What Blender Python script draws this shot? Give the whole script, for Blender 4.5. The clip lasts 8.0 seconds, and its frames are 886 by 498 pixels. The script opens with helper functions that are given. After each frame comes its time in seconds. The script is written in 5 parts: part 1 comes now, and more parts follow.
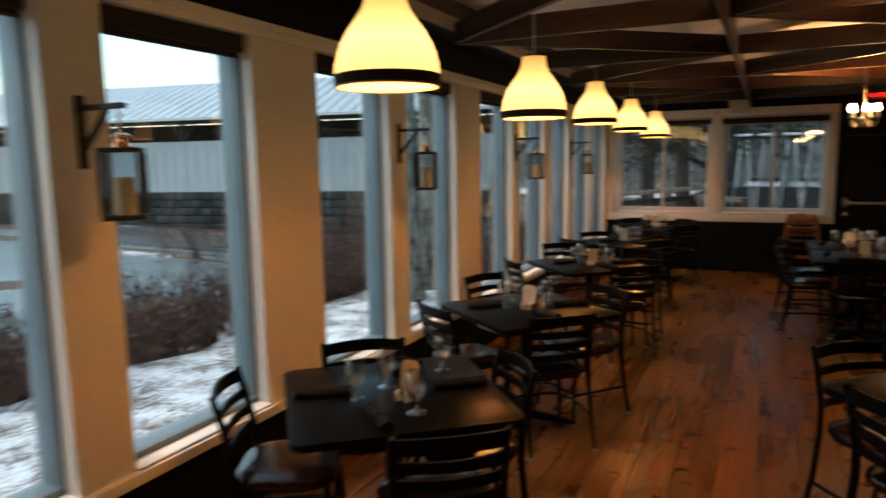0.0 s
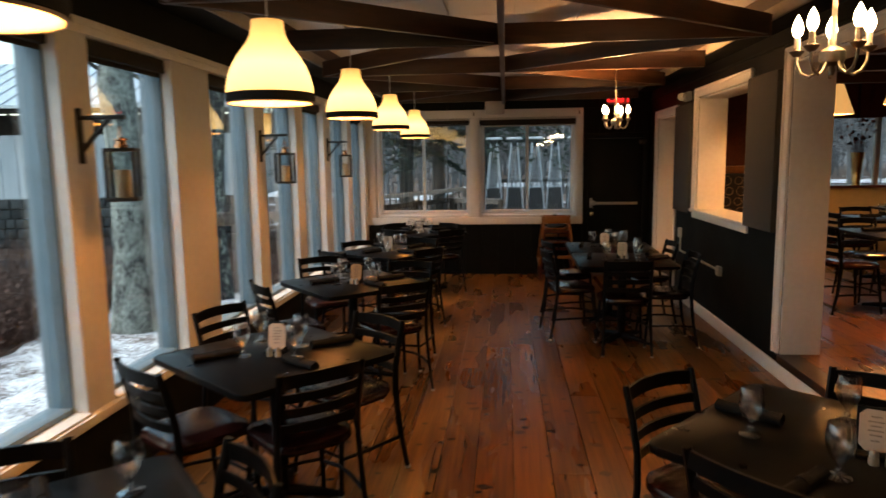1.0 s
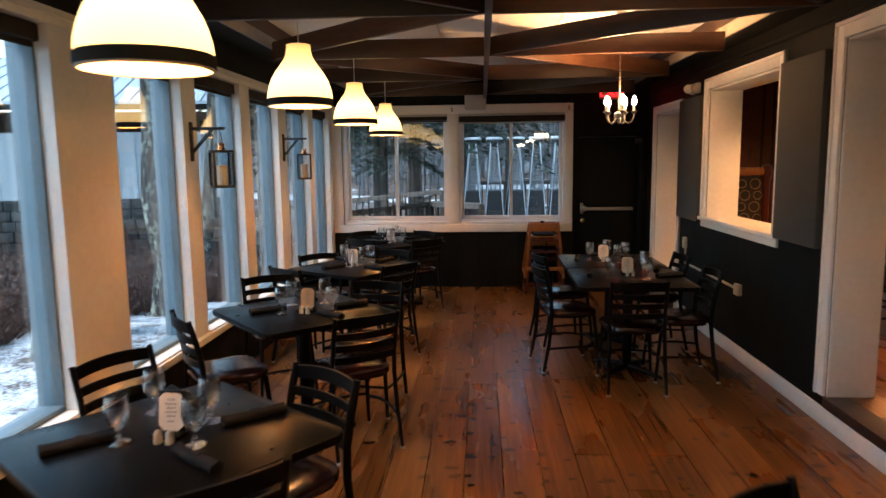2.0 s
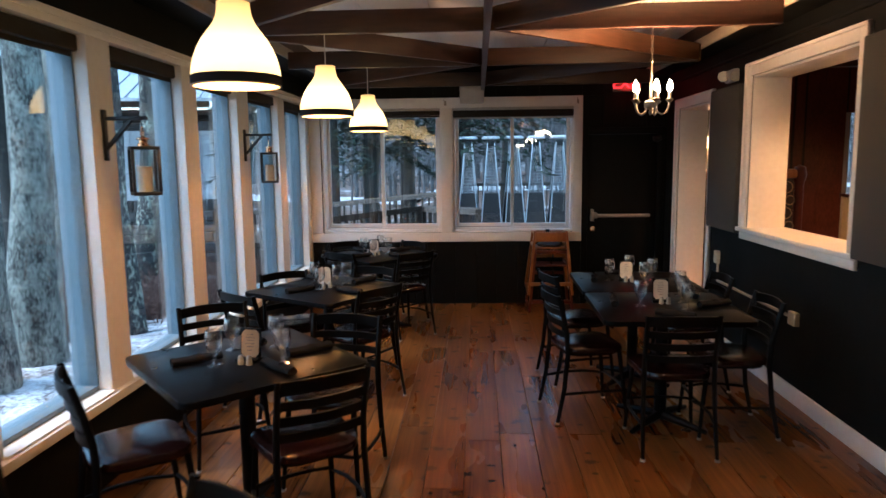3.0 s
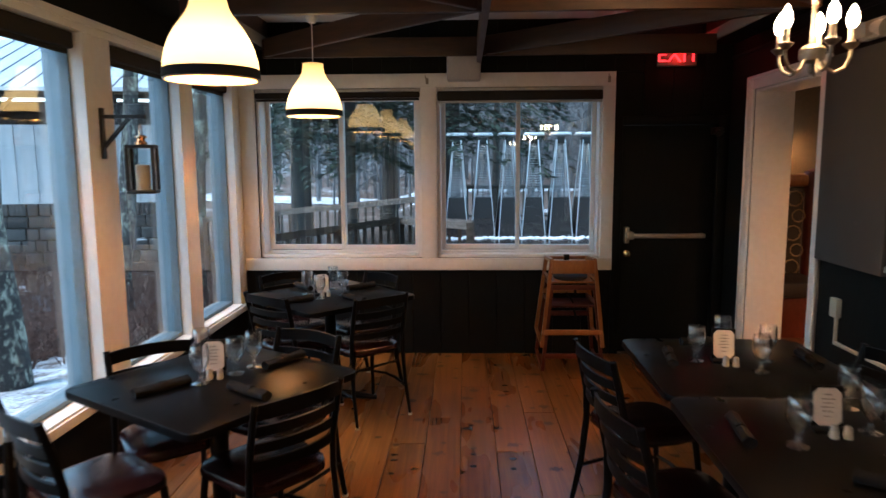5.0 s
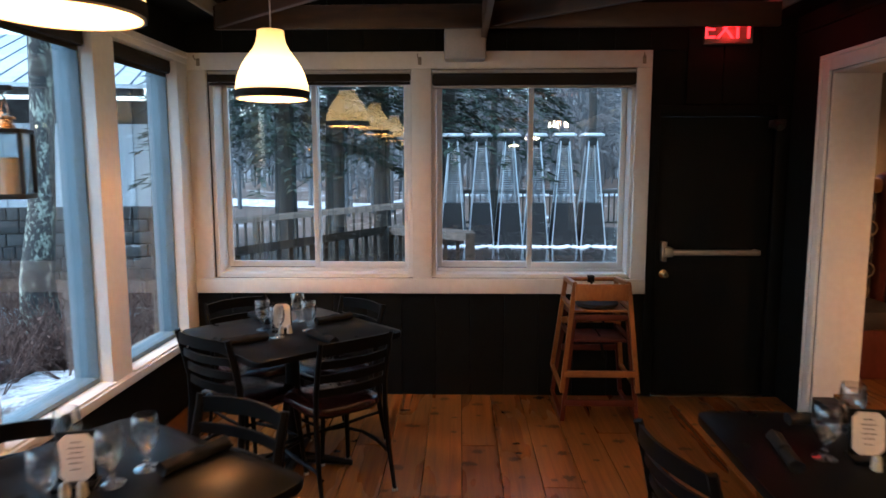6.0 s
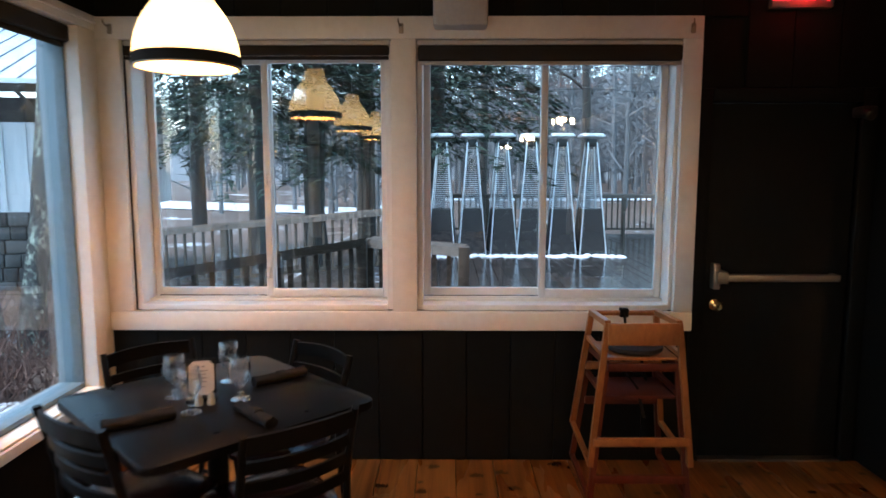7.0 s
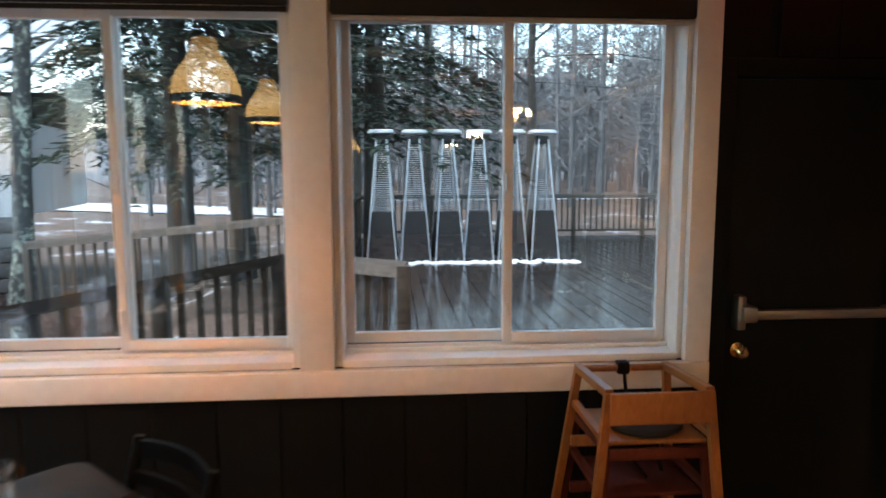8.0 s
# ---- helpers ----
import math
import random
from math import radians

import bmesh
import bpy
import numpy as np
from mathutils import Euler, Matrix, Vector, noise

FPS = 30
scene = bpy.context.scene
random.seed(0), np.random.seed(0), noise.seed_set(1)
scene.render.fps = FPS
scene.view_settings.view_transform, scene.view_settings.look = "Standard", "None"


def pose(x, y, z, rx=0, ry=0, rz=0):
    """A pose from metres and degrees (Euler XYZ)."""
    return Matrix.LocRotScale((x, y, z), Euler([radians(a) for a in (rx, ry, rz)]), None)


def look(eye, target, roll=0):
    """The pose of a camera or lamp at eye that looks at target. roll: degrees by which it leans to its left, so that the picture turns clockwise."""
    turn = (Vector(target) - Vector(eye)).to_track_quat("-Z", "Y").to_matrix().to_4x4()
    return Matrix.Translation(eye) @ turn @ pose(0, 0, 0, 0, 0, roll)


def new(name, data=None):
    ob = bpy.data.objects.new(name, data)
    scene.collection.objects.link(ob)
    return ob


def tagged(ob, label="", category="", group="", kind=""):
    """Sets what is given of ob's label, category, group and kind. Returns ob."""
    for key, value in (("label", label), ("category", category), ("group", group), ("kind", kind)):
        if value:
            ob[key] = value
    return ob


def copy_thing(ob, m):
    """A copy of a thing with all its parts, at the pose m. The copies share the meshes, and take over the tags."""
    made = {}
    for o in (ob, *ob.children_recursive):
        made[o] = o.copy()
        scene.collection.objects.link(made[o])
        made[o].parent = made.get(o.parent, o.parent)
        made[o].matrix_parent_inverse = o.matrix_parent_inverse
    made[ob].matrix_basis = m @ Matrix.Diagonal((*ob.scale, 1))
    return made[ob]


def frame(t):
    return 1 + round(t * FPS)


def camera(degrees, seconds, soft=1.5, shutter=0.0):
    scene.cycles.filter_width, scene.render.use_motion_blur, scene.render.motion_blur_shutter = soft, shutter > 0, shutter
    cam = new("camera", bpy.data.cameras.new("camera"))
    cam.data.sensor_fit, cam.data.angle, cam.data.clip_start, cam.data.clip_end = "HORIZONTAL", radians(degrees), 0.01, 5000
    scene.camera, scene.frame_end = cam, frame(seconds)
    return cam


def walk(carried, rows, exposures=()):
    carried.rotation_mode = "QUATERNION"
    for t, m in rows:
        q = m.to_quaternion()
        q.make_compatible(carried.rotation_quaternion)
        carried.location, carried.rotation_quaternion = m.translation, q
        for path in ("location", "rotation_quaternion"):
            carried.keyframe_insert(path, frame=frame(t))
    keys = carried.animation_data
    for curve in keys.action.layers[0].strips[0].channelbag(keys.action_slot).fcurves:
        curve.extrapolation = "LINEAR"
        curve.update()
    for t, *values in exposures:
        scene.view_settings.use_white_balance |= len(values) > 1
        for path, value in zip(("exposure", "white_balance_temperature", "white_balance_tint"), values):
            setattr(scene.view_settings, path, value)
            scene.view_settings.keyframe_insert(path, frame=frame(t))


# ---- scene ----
cam = camera(67.2, 8.0, shutter=0.5)
PATH = [
    (0, (0.023, -0.1, 1.668), (-0.838, 1.687, 1.409), -1.0),
    (0.5, (-0.112, 0.339, 1.658), (-0.59, 2.263, 1.396), -0.9),
    (1, (-0.19, 0.821, 1.654), (-0.377, 2.795, 1.391), -0.9),
    (1.5, (-0.231, 1.303, 1.647), (-0.358, 3.282, 1.386), -0.8),
    (3, (-0.275, 2.818, 1.635), (-0.38, 4.799, 1.378), -0.7),
    (3.5, (-0.3, 3.327, 1.635), (-0.401, 5.308, 1.377), -0.6),
    (4, (-0.316, 3.837, 1.636), (-0.402, 5.819, 1.378), -0.5),
    (4.5, (-0.313, 4.352, 1.644), (-0.389, 6.334, 1.384), -0.5),
    (6, (-0.366, 5.914, 1.599), (-0.417, 7.899, 1.354), -0.1),
    (6.5, (-0.379, 6.433, 1.582), (-0.419, 8.419, 1.346), -0.1),
    (7, (-0.398, 6.959, 1.58), (-0.412, 8.945, 1.346), -0.0),
    (7.5, (-0.391, 7.475, 1.577), (-0.371, 9.462, 1.347), -0.0),
    (8, (-0.338, 7.98, 1.586), (-0.187, 9.96, 1.349), -0.2),
]
walk(cam, [(t, look(eye, target, roll)) for t, eye, target, roll in PATH],
     [(0.0, 0.98, 7050, 12), (0.6, 1.12, 7050, 12), (1.5, 1.55, 6400, 13), (3.0, 1.72, 5300, 12), (3.5, 1.72, 5300, 12), (4.5, 1.78, 5700, 12), (6.0, 1.9, 5550, 13), (7.0, 2.1, 5800, 14), (8.0, 1.95, 6700, 18)])

# ---- world, sun and exposure ----
world = bpy.data.worlds.new("winter_sky")
scene.world = world
world.use_nodes = True
wn, wl = world.node_tree.nodes, world.node_tree.links
sky = wn.new("ShaderNodeTexSky")
sky.sky_type, sky.sun_disc = "NISHITA", False
sky.sun_elevation, sky.sun_rotation = radians(56), radians(250)
sky.air_density, sky.dust_density, sky.ozone_density = 1.3, 0.4, 3.0
soft_sky = wn.new("ShaderNodeHueSaturation")
soft_sky.inputs["Saturation"].default_value, soft_sky.inputs["Hue"].default_value = 0.9, 0.47
wl.new(sky.outputs[0], soft_sky.inputs["Color"])
wl.new(soft_sky.outputs[0], wn["Background"].inputs["Color"])
wn["Background"].inputs["Strength"].default_value = 0.15
sun_data = bpy.data.lights.new("sun", "SUN")
sun_data.energy, sun_data.angle, sun_data.color = 1.5, radians(30), (1.0, 0.98, 0.95)
sun = new("sun", sun_data)
sun.matrix_world = look((-20, -7, 31.4), (0, 0, 0))


def lamp(name, kind, at, power, colour, size=0.05):
    data = bpy.data.lights.new(name, kind)
    data.energy, data.color = power, colour
    data.shadow_soft_size = size
    ob = new(name, data)
    ob.location = at
    return ob


WARM = (1.0, 0.485, 0.18)
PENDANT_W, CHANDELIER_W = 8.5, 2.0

# ---- materials ----


def material(name, rough=0.5, metal=0.0, colour=(0.5, 0.5, 0.5), spec=0.5):
    m = bpy.data.materials.new(name)
    m.use_nodes = True
    b = m.node_tree.nodes["Principled BSDF"]
    b.inputs["Roughness"].default_value, b.inputs["Metallic"].default_value = rough, metal
    b.inputs["Base Color"].default_value = (*colour, 1)
    b.inputs["Specular IOR Level"].default_value = spec
    return m, m.node_tree.nodes, m.node_tree.links, b


def varied(name, dark, light, rough=0.5, metal=0.0, scale=(6, 6, 6), fine=(60, 60, 60), bump=0.15, rough_var=0.15, per_object=0.0, spec=0.5, lo=0.3, hi=0.7):
    """A surface with large patches and fine grain in object space."""
    m, n, l, b = material(name, rough, metal, dark, spec)
    co = n.new("ShaderNodeTexCoord")
    out = []
    for s, d in ((scale, 4), (fine, 6)):
        mp = n.new("ShaderNodeMapping")
        mp.inputs["Scale"].default_value = s
        l.new(co.outputs["Object"], mp.inputs["Vector"])
        t = n.new("ShaderNodeTexNoise")
        t.inputs["Scale"].default_value, t.inputs["Detail"].default_value = 1.0, d
        l.new(mp.outputs[0], t.inputs["Vector"])
        out.append(t.outputs["Fac"])
    mix = n.new("ShaderNodeMath")
    mix.operation = "MULTIPLY_ADD"
    mix.inputs[1].default_value, mix.inputs[2].default_value = 0.5, 0.0
    l.new(out[0], mix.inputs[0])
    add = n.new("ShaderNodeMath")
    add.operation = "MULTIPLY_ADD"
    add.inputs[1].default_value = 0.5
    l.new(out[1], add.inputs[0])
    l.new(mix.outputs[0], add.inputs[2])
    value = add.outputs[0]
    if per_object:
        info = n.new("ShaderNodeObjectInfo")
        r = n.new("ShaderNodeMath")
        r.operation = "MULTIPLY_ADD"
        r.inputs[1].default_value, r.inputs[2].default_value = per_object, -per_object / 2
        l.new(info.outputs["Random"], r.inputs[0])
        a2 = n.new("ShaderNodeMath")
        a2.operation = "ADD"
        l.new(value, a2.inputs[0])
        l.new(r.outputs[0], a2.inputs[1])
        value = a2.outputs[0]
    ramp = n.new("ShaderNodeValToRGB")
    ramp.color_ramp.elements[0].position, ramp.color_ramp.elements[1].position = lo, hi
    ramp.color_ramp.elements[0].color, ramp.color_ramp.elements[1].color = (*dark, 1), (*light, 1)
    l.new(value, ramp.inputs[0])
    l.new(ramp.outputs[0], b.inputs["Base Color"])
    rr = n.new("ShaderNodeMapRange")
    rr.inputs["To Min"].default_value, rr.inputs["To Max"].default_value = max(0.02, rough - rough_var), min(1, rough + rough_var)
    l.new(out[0], rr.inputs["Value"])
    l.new(rr.outputs[0], b.inputs["Roughness"])
    bp = n.new("ShaderNodeBump")
    bp.inputs["Strength"].default_value, bp.inputs["Distance"].default_value = bump, 0.004
    l.new(out[1], bp.inputs["Height"])
    l.new(bp.outputs[0], b.inputs["Normal"])
    return m


def pine(name, dark, light, rough, knots=True):
    """Planks that run along local y: grain, growth bands and knots; each plank its own tone."""
    m, n, l, b = material(name, rough, spec=0.3)
    co, info = n.new("ShaderNodeTexCoord"), n.new("ShaderNodeObjectInfo")
    shift = n.new("ShaderNodeVectorMath")
    shift.operation = "MULTIPLY_ADD"
    comb = n.new("ShaderNodeCombineXYZ")
    for i in range(3):
        l.new(info.outputs["Random"], comb.inputs[i])
    l.new(comb.outputs[0], shift.inputs[0])
    shift.inputs[1].default_value = (37, 91, 13)
    l.new(co.outputs["Object"], shift.inputs[2])

    def noise_at(scale, detail=4, distort=0.0):
        mp = n.new("ShaderNodeMapping")
        mp.inputs["Scale"].default_value = scale
        l.new(shift.outputs[0], mp.inputs["Vector"])
        t = n.new("ShaderNodeTexNoise")
        t.inputs["Scale"].default_value, t.inputs["Detail"].default_value, t.inputs["Distortion"].default_value = 1, detail, distort
        l.new(mp.outputs[0], t.inputs["Vector"])
        return t.outputs["Fac"]

    grain, patch = noise_at((42, 1.6, 20), 6, 0.6), noise_at((3.5, 0.9, 3), 3)

    def math(op, a, bb, c=None):
        t = n.new("ShaderNodeMath")
        t.operation = op
        for i, v in enumerate((a, bb, c)):
            if v is None:
                continue
            if isinstance(v, (int, float)):
                t.inputs[i].default_value = v
            else:
                l.new(v, t.inputs[i])
        return t.outputs[0]

    v = math("ADD", math("MULTIPLY", grain, 0.55), math("MULTIPLY", patch, 0.45))
    v = math("ADD", v, math("MULTIPLY_ADD", info.outputs["Random"], 0.15, -0.075))
    ramp = n.new("ShaderNodeValToRGB")
    e = ramp.color_ramp.elements
    e[0].position, e[1].position = 0.3, 0.72
    e[0].color, e[1].color = (*dark, 1), (*light, 1)
    l.new(v, ramp.inputs[0])
    colour = ramp.outputs[0]
    if knots:
        wob = math("MULTIPLY_ADD", noise_at((38, 30, 1), 4, 1.0), 0.30, -0.15)
        marks = []
        for scale, r0, r1, share in (((3.1, 4.4, 0.0), 0.08, 0.13, 0.56), ((8.0, 11.0, 0.0), 0.12, 0.19, 0.84)):
            mp = n.new("ShaderNodeMapping")
            mp.inputs["Scale"].default_value = scale
            l.new(shift.outputs[0], mp.inputs["Vector"])
            vo = n.new("ShaderNodeTexVoronoi")
            vo.voronoi_dimensions = "2D"
            vo.inputs["Scale"].default_value = 1.0
            l.new(mp.outputs[0], vo.inputs["Vector"])
            near = n.new("ShaderNodeMapRange")
            near.inputs["From Min"].default_value, near.inputs["From Max"].default_value = r0, r1
            near.inputs["To Min"].default_value, near.inputs["To Max"].default_value = 1.0, 0.0
            l.new(math("ADD", vo.outputs["Distance"], wob), near.inputs["Value"])
            marks.append(math("MULTIPLY", near.outputs[0], math("GREATER_THAN", n_rand(n, l, vo), share)))
        streak = n.new("ShaderNodeMapRange")
        streak.inputs["From Min"].default_value, streak.inputs["From Max"].default_value = 0.60, 0.74
        l.new(noise_at((13, 0.55, 1), 5, 1.2), streak.inputs["Value"])
        fac = math("MINIMUM", math("MULTIPLY", math("MAXIMUM", math("MAXIMUM", marks[0], marks[1]), math("MULTIPLY", streak.outputs[0], 0.45)), 0.92), 1.0)
        mx = n.new("ShaderNodeMix")
        mx.data_type = "RGBA"
        l.new(fac, mx.inputs["Factor"])
        l.new(colour, mx.inputs["A"])
        mx.inputs["B"].default_value = (dark[0] * 0.20, dark[1] * 0.12, dark[2] * 0.14, 1)
        colour = mx.outputs["Result"]
    l.new(colour, b.inputs["Base Color"])
    rr = n.new("ShaderNodeMapRange")
    rr.inputs["To Min"].default_value, rr.inputs["To Max"].default_value = rough - 0.12, rough + 0.14
    l.new(patch, rr.inputs["Value"])
    l.new(rr.outputs[0], b.inputs["Roughness"])
    bp = n.new("ShaderNodeBump")
    bp.inputs["Strength"].default_value, bp.inputs["Distance"].default_value = 0.25, 0.002
    l.new(grain, bp.inputs["Height"])
    l.new(bp.outputs[0], b.inputs["Normal"])
    return m


def n_rand(n, l, vo):
    sep = n.new("ShaderNodeSeparateColor")
    l.new(vo.outputs["Color"], sep.inputs[0])
    return sep.outputs[0]


def clear(name, tint=(1, 1, 1), base=0.04, rough=0.0, edge=4.0):
    """Clear glass: what is behind shows through, gloss by the angle."""
    m = bpy.data.materials.new(name)
    m.use_nodes = True
    n, l = m.node_tree.nodes, m.node_tree.links
    n.remove(n["Principled BSDF"])
    tr, gl, mix, lw = n.new("ShaderNodeBsdfTransparent"), n.new("ShaderNodeBsdfGlossy"), n.new("ShaderNodeMixShader"), n.new("ShaderNodeLayerWeight")
    tr.inputs[0].default_value = (*tint, 1)
    gl.inputs["Roughness"].default_value = rough
    lw.inputs["Blend"].default_value = 0.5
    p, q = n.new("ShaderNodeMath"), n.new("ShaderNodeMath")
    p.operation, q.operation = "POWER", "MULTIPLY_ADD"
    p.inputs[1].default_value, q.inputs[1].default_value, q.inputs[2].default_value = edge, 0.9, base
    l.new(lw.outputs["Facing"], p.inputs[0])
    l.new(p.outputs[0], q.inputs[0])
    l.new(q.outputs[0], mix.inputs[0])
    l.new(tr.outputs[0], mix.inputs[1])
    l.new(gl.outputs[0], mix.inputs[2])
    l.new(mix.outputs[0], n["Material Output"].inputs[0])
    return m


def glowing(name, colour, strength):
    m, n, l, b = material(name, 0.6, 0, colour)
    b.inputs["Emission Color"].default_value = (*colour, 1)
    b.inputs["Emission Strength"].default_value = strength
    return m


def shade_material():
    """Cream fabric with the bulb's glow put into its emission: brightest round the bulb's height, dimmer towards the
    neck and rim.
    """
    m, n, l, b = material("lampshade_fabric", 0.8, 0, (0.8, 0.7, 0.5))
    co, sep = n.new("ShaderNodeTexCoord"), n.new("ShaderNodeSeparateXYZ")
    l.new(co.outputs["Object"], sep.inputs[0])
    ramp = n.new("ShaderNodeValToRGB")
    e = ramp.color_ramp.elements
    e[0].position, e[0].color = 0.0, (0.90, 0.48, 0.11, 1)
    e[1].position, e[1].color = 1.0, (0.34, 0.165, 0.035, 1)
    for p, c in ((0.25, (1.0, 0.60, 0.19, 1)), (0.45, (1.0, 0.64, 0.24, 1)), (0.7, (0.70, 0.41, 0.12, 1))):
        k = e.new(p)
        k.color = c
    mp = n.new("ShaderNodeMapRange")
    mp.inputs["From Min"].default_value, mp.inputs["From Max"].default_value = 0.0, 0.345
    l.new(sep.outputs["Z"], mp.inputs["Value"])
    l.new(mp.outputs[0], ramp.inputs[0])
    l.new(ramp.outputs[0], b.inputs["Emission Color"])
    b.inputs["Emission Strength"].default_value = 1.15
    weave = n.new("ShaderNodeTexNoise")
    weave.inputs["Scale"].default_value = 220
    bp = n.new("ShaderNodeBump")
    bp.inputs["Strength"].default_value = 0.04
    l.new(co.outputs["Object"], weave.inputs["Vector"])
    l.new(weave.outputs["Fac"], bp.inputs["Height"])
    l.new(bp.outputs[0], b.inputs["Normal"])
    return m


M_WHITE = varied("white_trim_paint", (0.70, 0.67, 0.62), (0.80, 0.78, 0.74), 0.42, scale=(2, 2, 2), fine=(25, 25, 25), bump=0.08)
M_DARKWALL = varied("charcoal_wall_paint", (0.0042, 0.0047, 0.0047), (0.0072, 0.008, 0.0078), 0.6, spec=0.1, scale=(1.5, 1.5, 1.5), fine=(30, 30, 8), bump=0.12, per_object=0.25)
M_BEAM = varied("dark_stained_beam", (0.012, 0.006, 0.004), (0.055, 0.02, 0.009), 0.45, scale=(2, 2, 2), fine=(5, 40, 40), bump=0.25, per_object=0.3)
M_BEAMWARM = varied("red_brown_stained_beam", (0.022, 0.009, 0.004), (0.085, 0.034, 0.013), 0.45, scale=(2, 2, 2), fine=(5, 40, 40), bump=0.25, per_object=0.3)
M_CEIL = varied("white_ceiling_panel", (0.68, 0.66, 0.64), (0.80, 0.78, 0.75), 0.85, scale=(1, 1, 1), fine=(60, 60, 60), bump=0.3)
M_LEDGE = varied("weathered_ledge_paint", (0.30, 0.25, 0.19), (0.42, 0.36, 0.28), 0.5, scale=(1, 3, 1), fine=(8, 40, 40), bump=0.15)
M_FLOOR = pine("varnished_pine_floor", (0.066, 0.019, 0.0042), (0.27, 0.105, 0.021), 0.28)
M_SUB = varied("floor_gap_shadow", (0.01, 0.005, 0.003), (0.02, 0.01, 0.005), 0.9)
M_TABLE = varied("black_laminate", (0.0028, 0.0029, 0.0034), (0.0045, 0.0047, 0.0053), 0.30, spec=0.06, scale=(5, 5, 5), fine=(160, 160, 160), bump=0.012, rough_var=0.08)
M_METAL = varied("black_powder_coated_metal", (0.0020, 0.0020, 0.0022), (0.0036, 0.0036, 0.0038), 0.4, spec=0.1, scale=(9, 9, 9), fine=(120, 120, 120), bump=0.06)
M_SEAT = varied("dark_burgundy_vinyl", (0.009, 0.0026, 0.0024), (0.028, 0.0075, 0.0065), 0.18, spec=0.55, scale=(8, 8, 8), fine=(140, 140, 140), bump=0.12, per_object=0.3)
M_GLASS = clear("drinking_glass", (0.985, 0.99, 0.99), 0.14, 0.02, 2.0)
M_PANE = clear("window_glass", (0.95, 0.975, 0.98), 0.07)
M_FRAMEBLUE = varied("blue_grey_window_frame", (0.11, 0.165, 0.20), (0.16, 0.22, 0.26), 0.5, fine=(40, 40, 40), bump=0.08)
M_VINYL = varied("white_vinyl_window", (0.72, 0.70, 0.68), (0.80, 0.79, 0.77), 0.35, fine=(30, 30, 30), bump=0.04)
M_BLIND = varied("charcoal_blind_fabric", (0.022, 0.018, 0.016), (0.034, 0.029, 0.025), 0.8, spec=0.2, fine=(200, 200, 200), bump=0.3)
M_SHADE = shade_material()
M_SHADEIN = glowing("lampshade_lining", (1.0, 0.64, 0.22), 1.1)
M_BAND = varied("black_velvet_band", (0.006, 0.006, 0.007), (0.012, 0.012, 0.013), 0.9, fine=(200, 200, 200), bump=0.4)
M_CORD = varied("white_plastic", (0.6, 0.58, 0.55), (0.7, 0.68, 0.65), 0.4)
M_NAPKIN = varied("black_napkin_cloth", (0.004, 0.004, 0.0045), (0.009, 0.009, 0.0095), 0.9, spec=0.2, scale=(20, 20, 20), fine=(300, 300, 300), bump=0.5)
M_CARD = varied("cream_card", (0.55, 0.48, 0.40), (0.64, 0.57, 0.48), 0.7, fine=(90, 90, 90), bump=0.05)
M_TANCARD = varied("tan_wood_card", (0.30, 0.17, 0.07), (0.40, 0.24, 0.11), 0.6, fine=(20, 120, 20), bump=0.1)
M_INK = varied("dark_ink", (0.05, 0.04, 0.035), (0.08, 0.07, 0.06), 0.7)
M_CHROME = varied("brushed_nickel", (0.36, 0.33, 0.29), (0.48, 0.45, 0.40), 0.42, 1.0, fine=(20, 200, 200), bump=0.08)
M_COPPER = varied("polished_copper", (0.75, 0.42, 0.25), (0.85, 0.52, 0.33), 0.15, 1.0)
M_BRASS = varied("polished_brass", (0.7, 0.48, 0.2), (0.8, 0.58, 0.28), 0.2, 1.0)
M_STEELCHAIN = varied("pewter_metal", (0.25, 0.22, 0.18), (0.36, 0.32, 0.27), 0.38, 1.0, fine=(80, 80, 80), bump=0.1)
M_BULB = glowing("flame_bulb", (1.0, 0.72, 0.36), 24.0)
M_CANDLE = varied("ivory_candle_wax", (0.55, 0.44, 0.30), (0.66, 0.55, 0.40), 0.55)
M_BLACKIRON = varied("black_iron", (0.008, 0.008, 0.008), (0.016, 0.015, 0.014), 0.45, fine=(90, 90, 90), bump=0.15)
M_HIGHWOOD = pine("orange_varnished_beech", (0.20, 0.070, 0.018), (0.36, 0.14, 0.040), 0.35, knots=False)
M_REDWOOD = pine("red_stained_wood", (0.06, 0.011, 0.007), (0.11, 0.023, 0.012), 0.4, knots=False)
M_FELT = varied("grey_acoustic_felt", (0.042, 0.040, 0.036), (0.056, 0.053, 0.048), 0.95, scale=(2, 2, 2), fine=(400, 400, 400), bump=0.4)
M_REDSIGN = glowing("red_exit_letters", (1.0, 0.02, 0.02), 1.0)
M_SIGNBOX = varied("grey_sign_housing", (0.16, 0.12, 0.11), (0.20, 0.15, 0.14), 0.5)
M_PLASTIC = varied("ivory_plastic", (0.42, 0.37, 0.28), (0.50, 0.45, 0.35), 0.45)
M_GREYPLASTIC = varied("pale_grey_plastic", (0.42, 0.40, 0.38), (0.50, 0.48, 0.45), 0.5)

# ---- geometry helpers ----


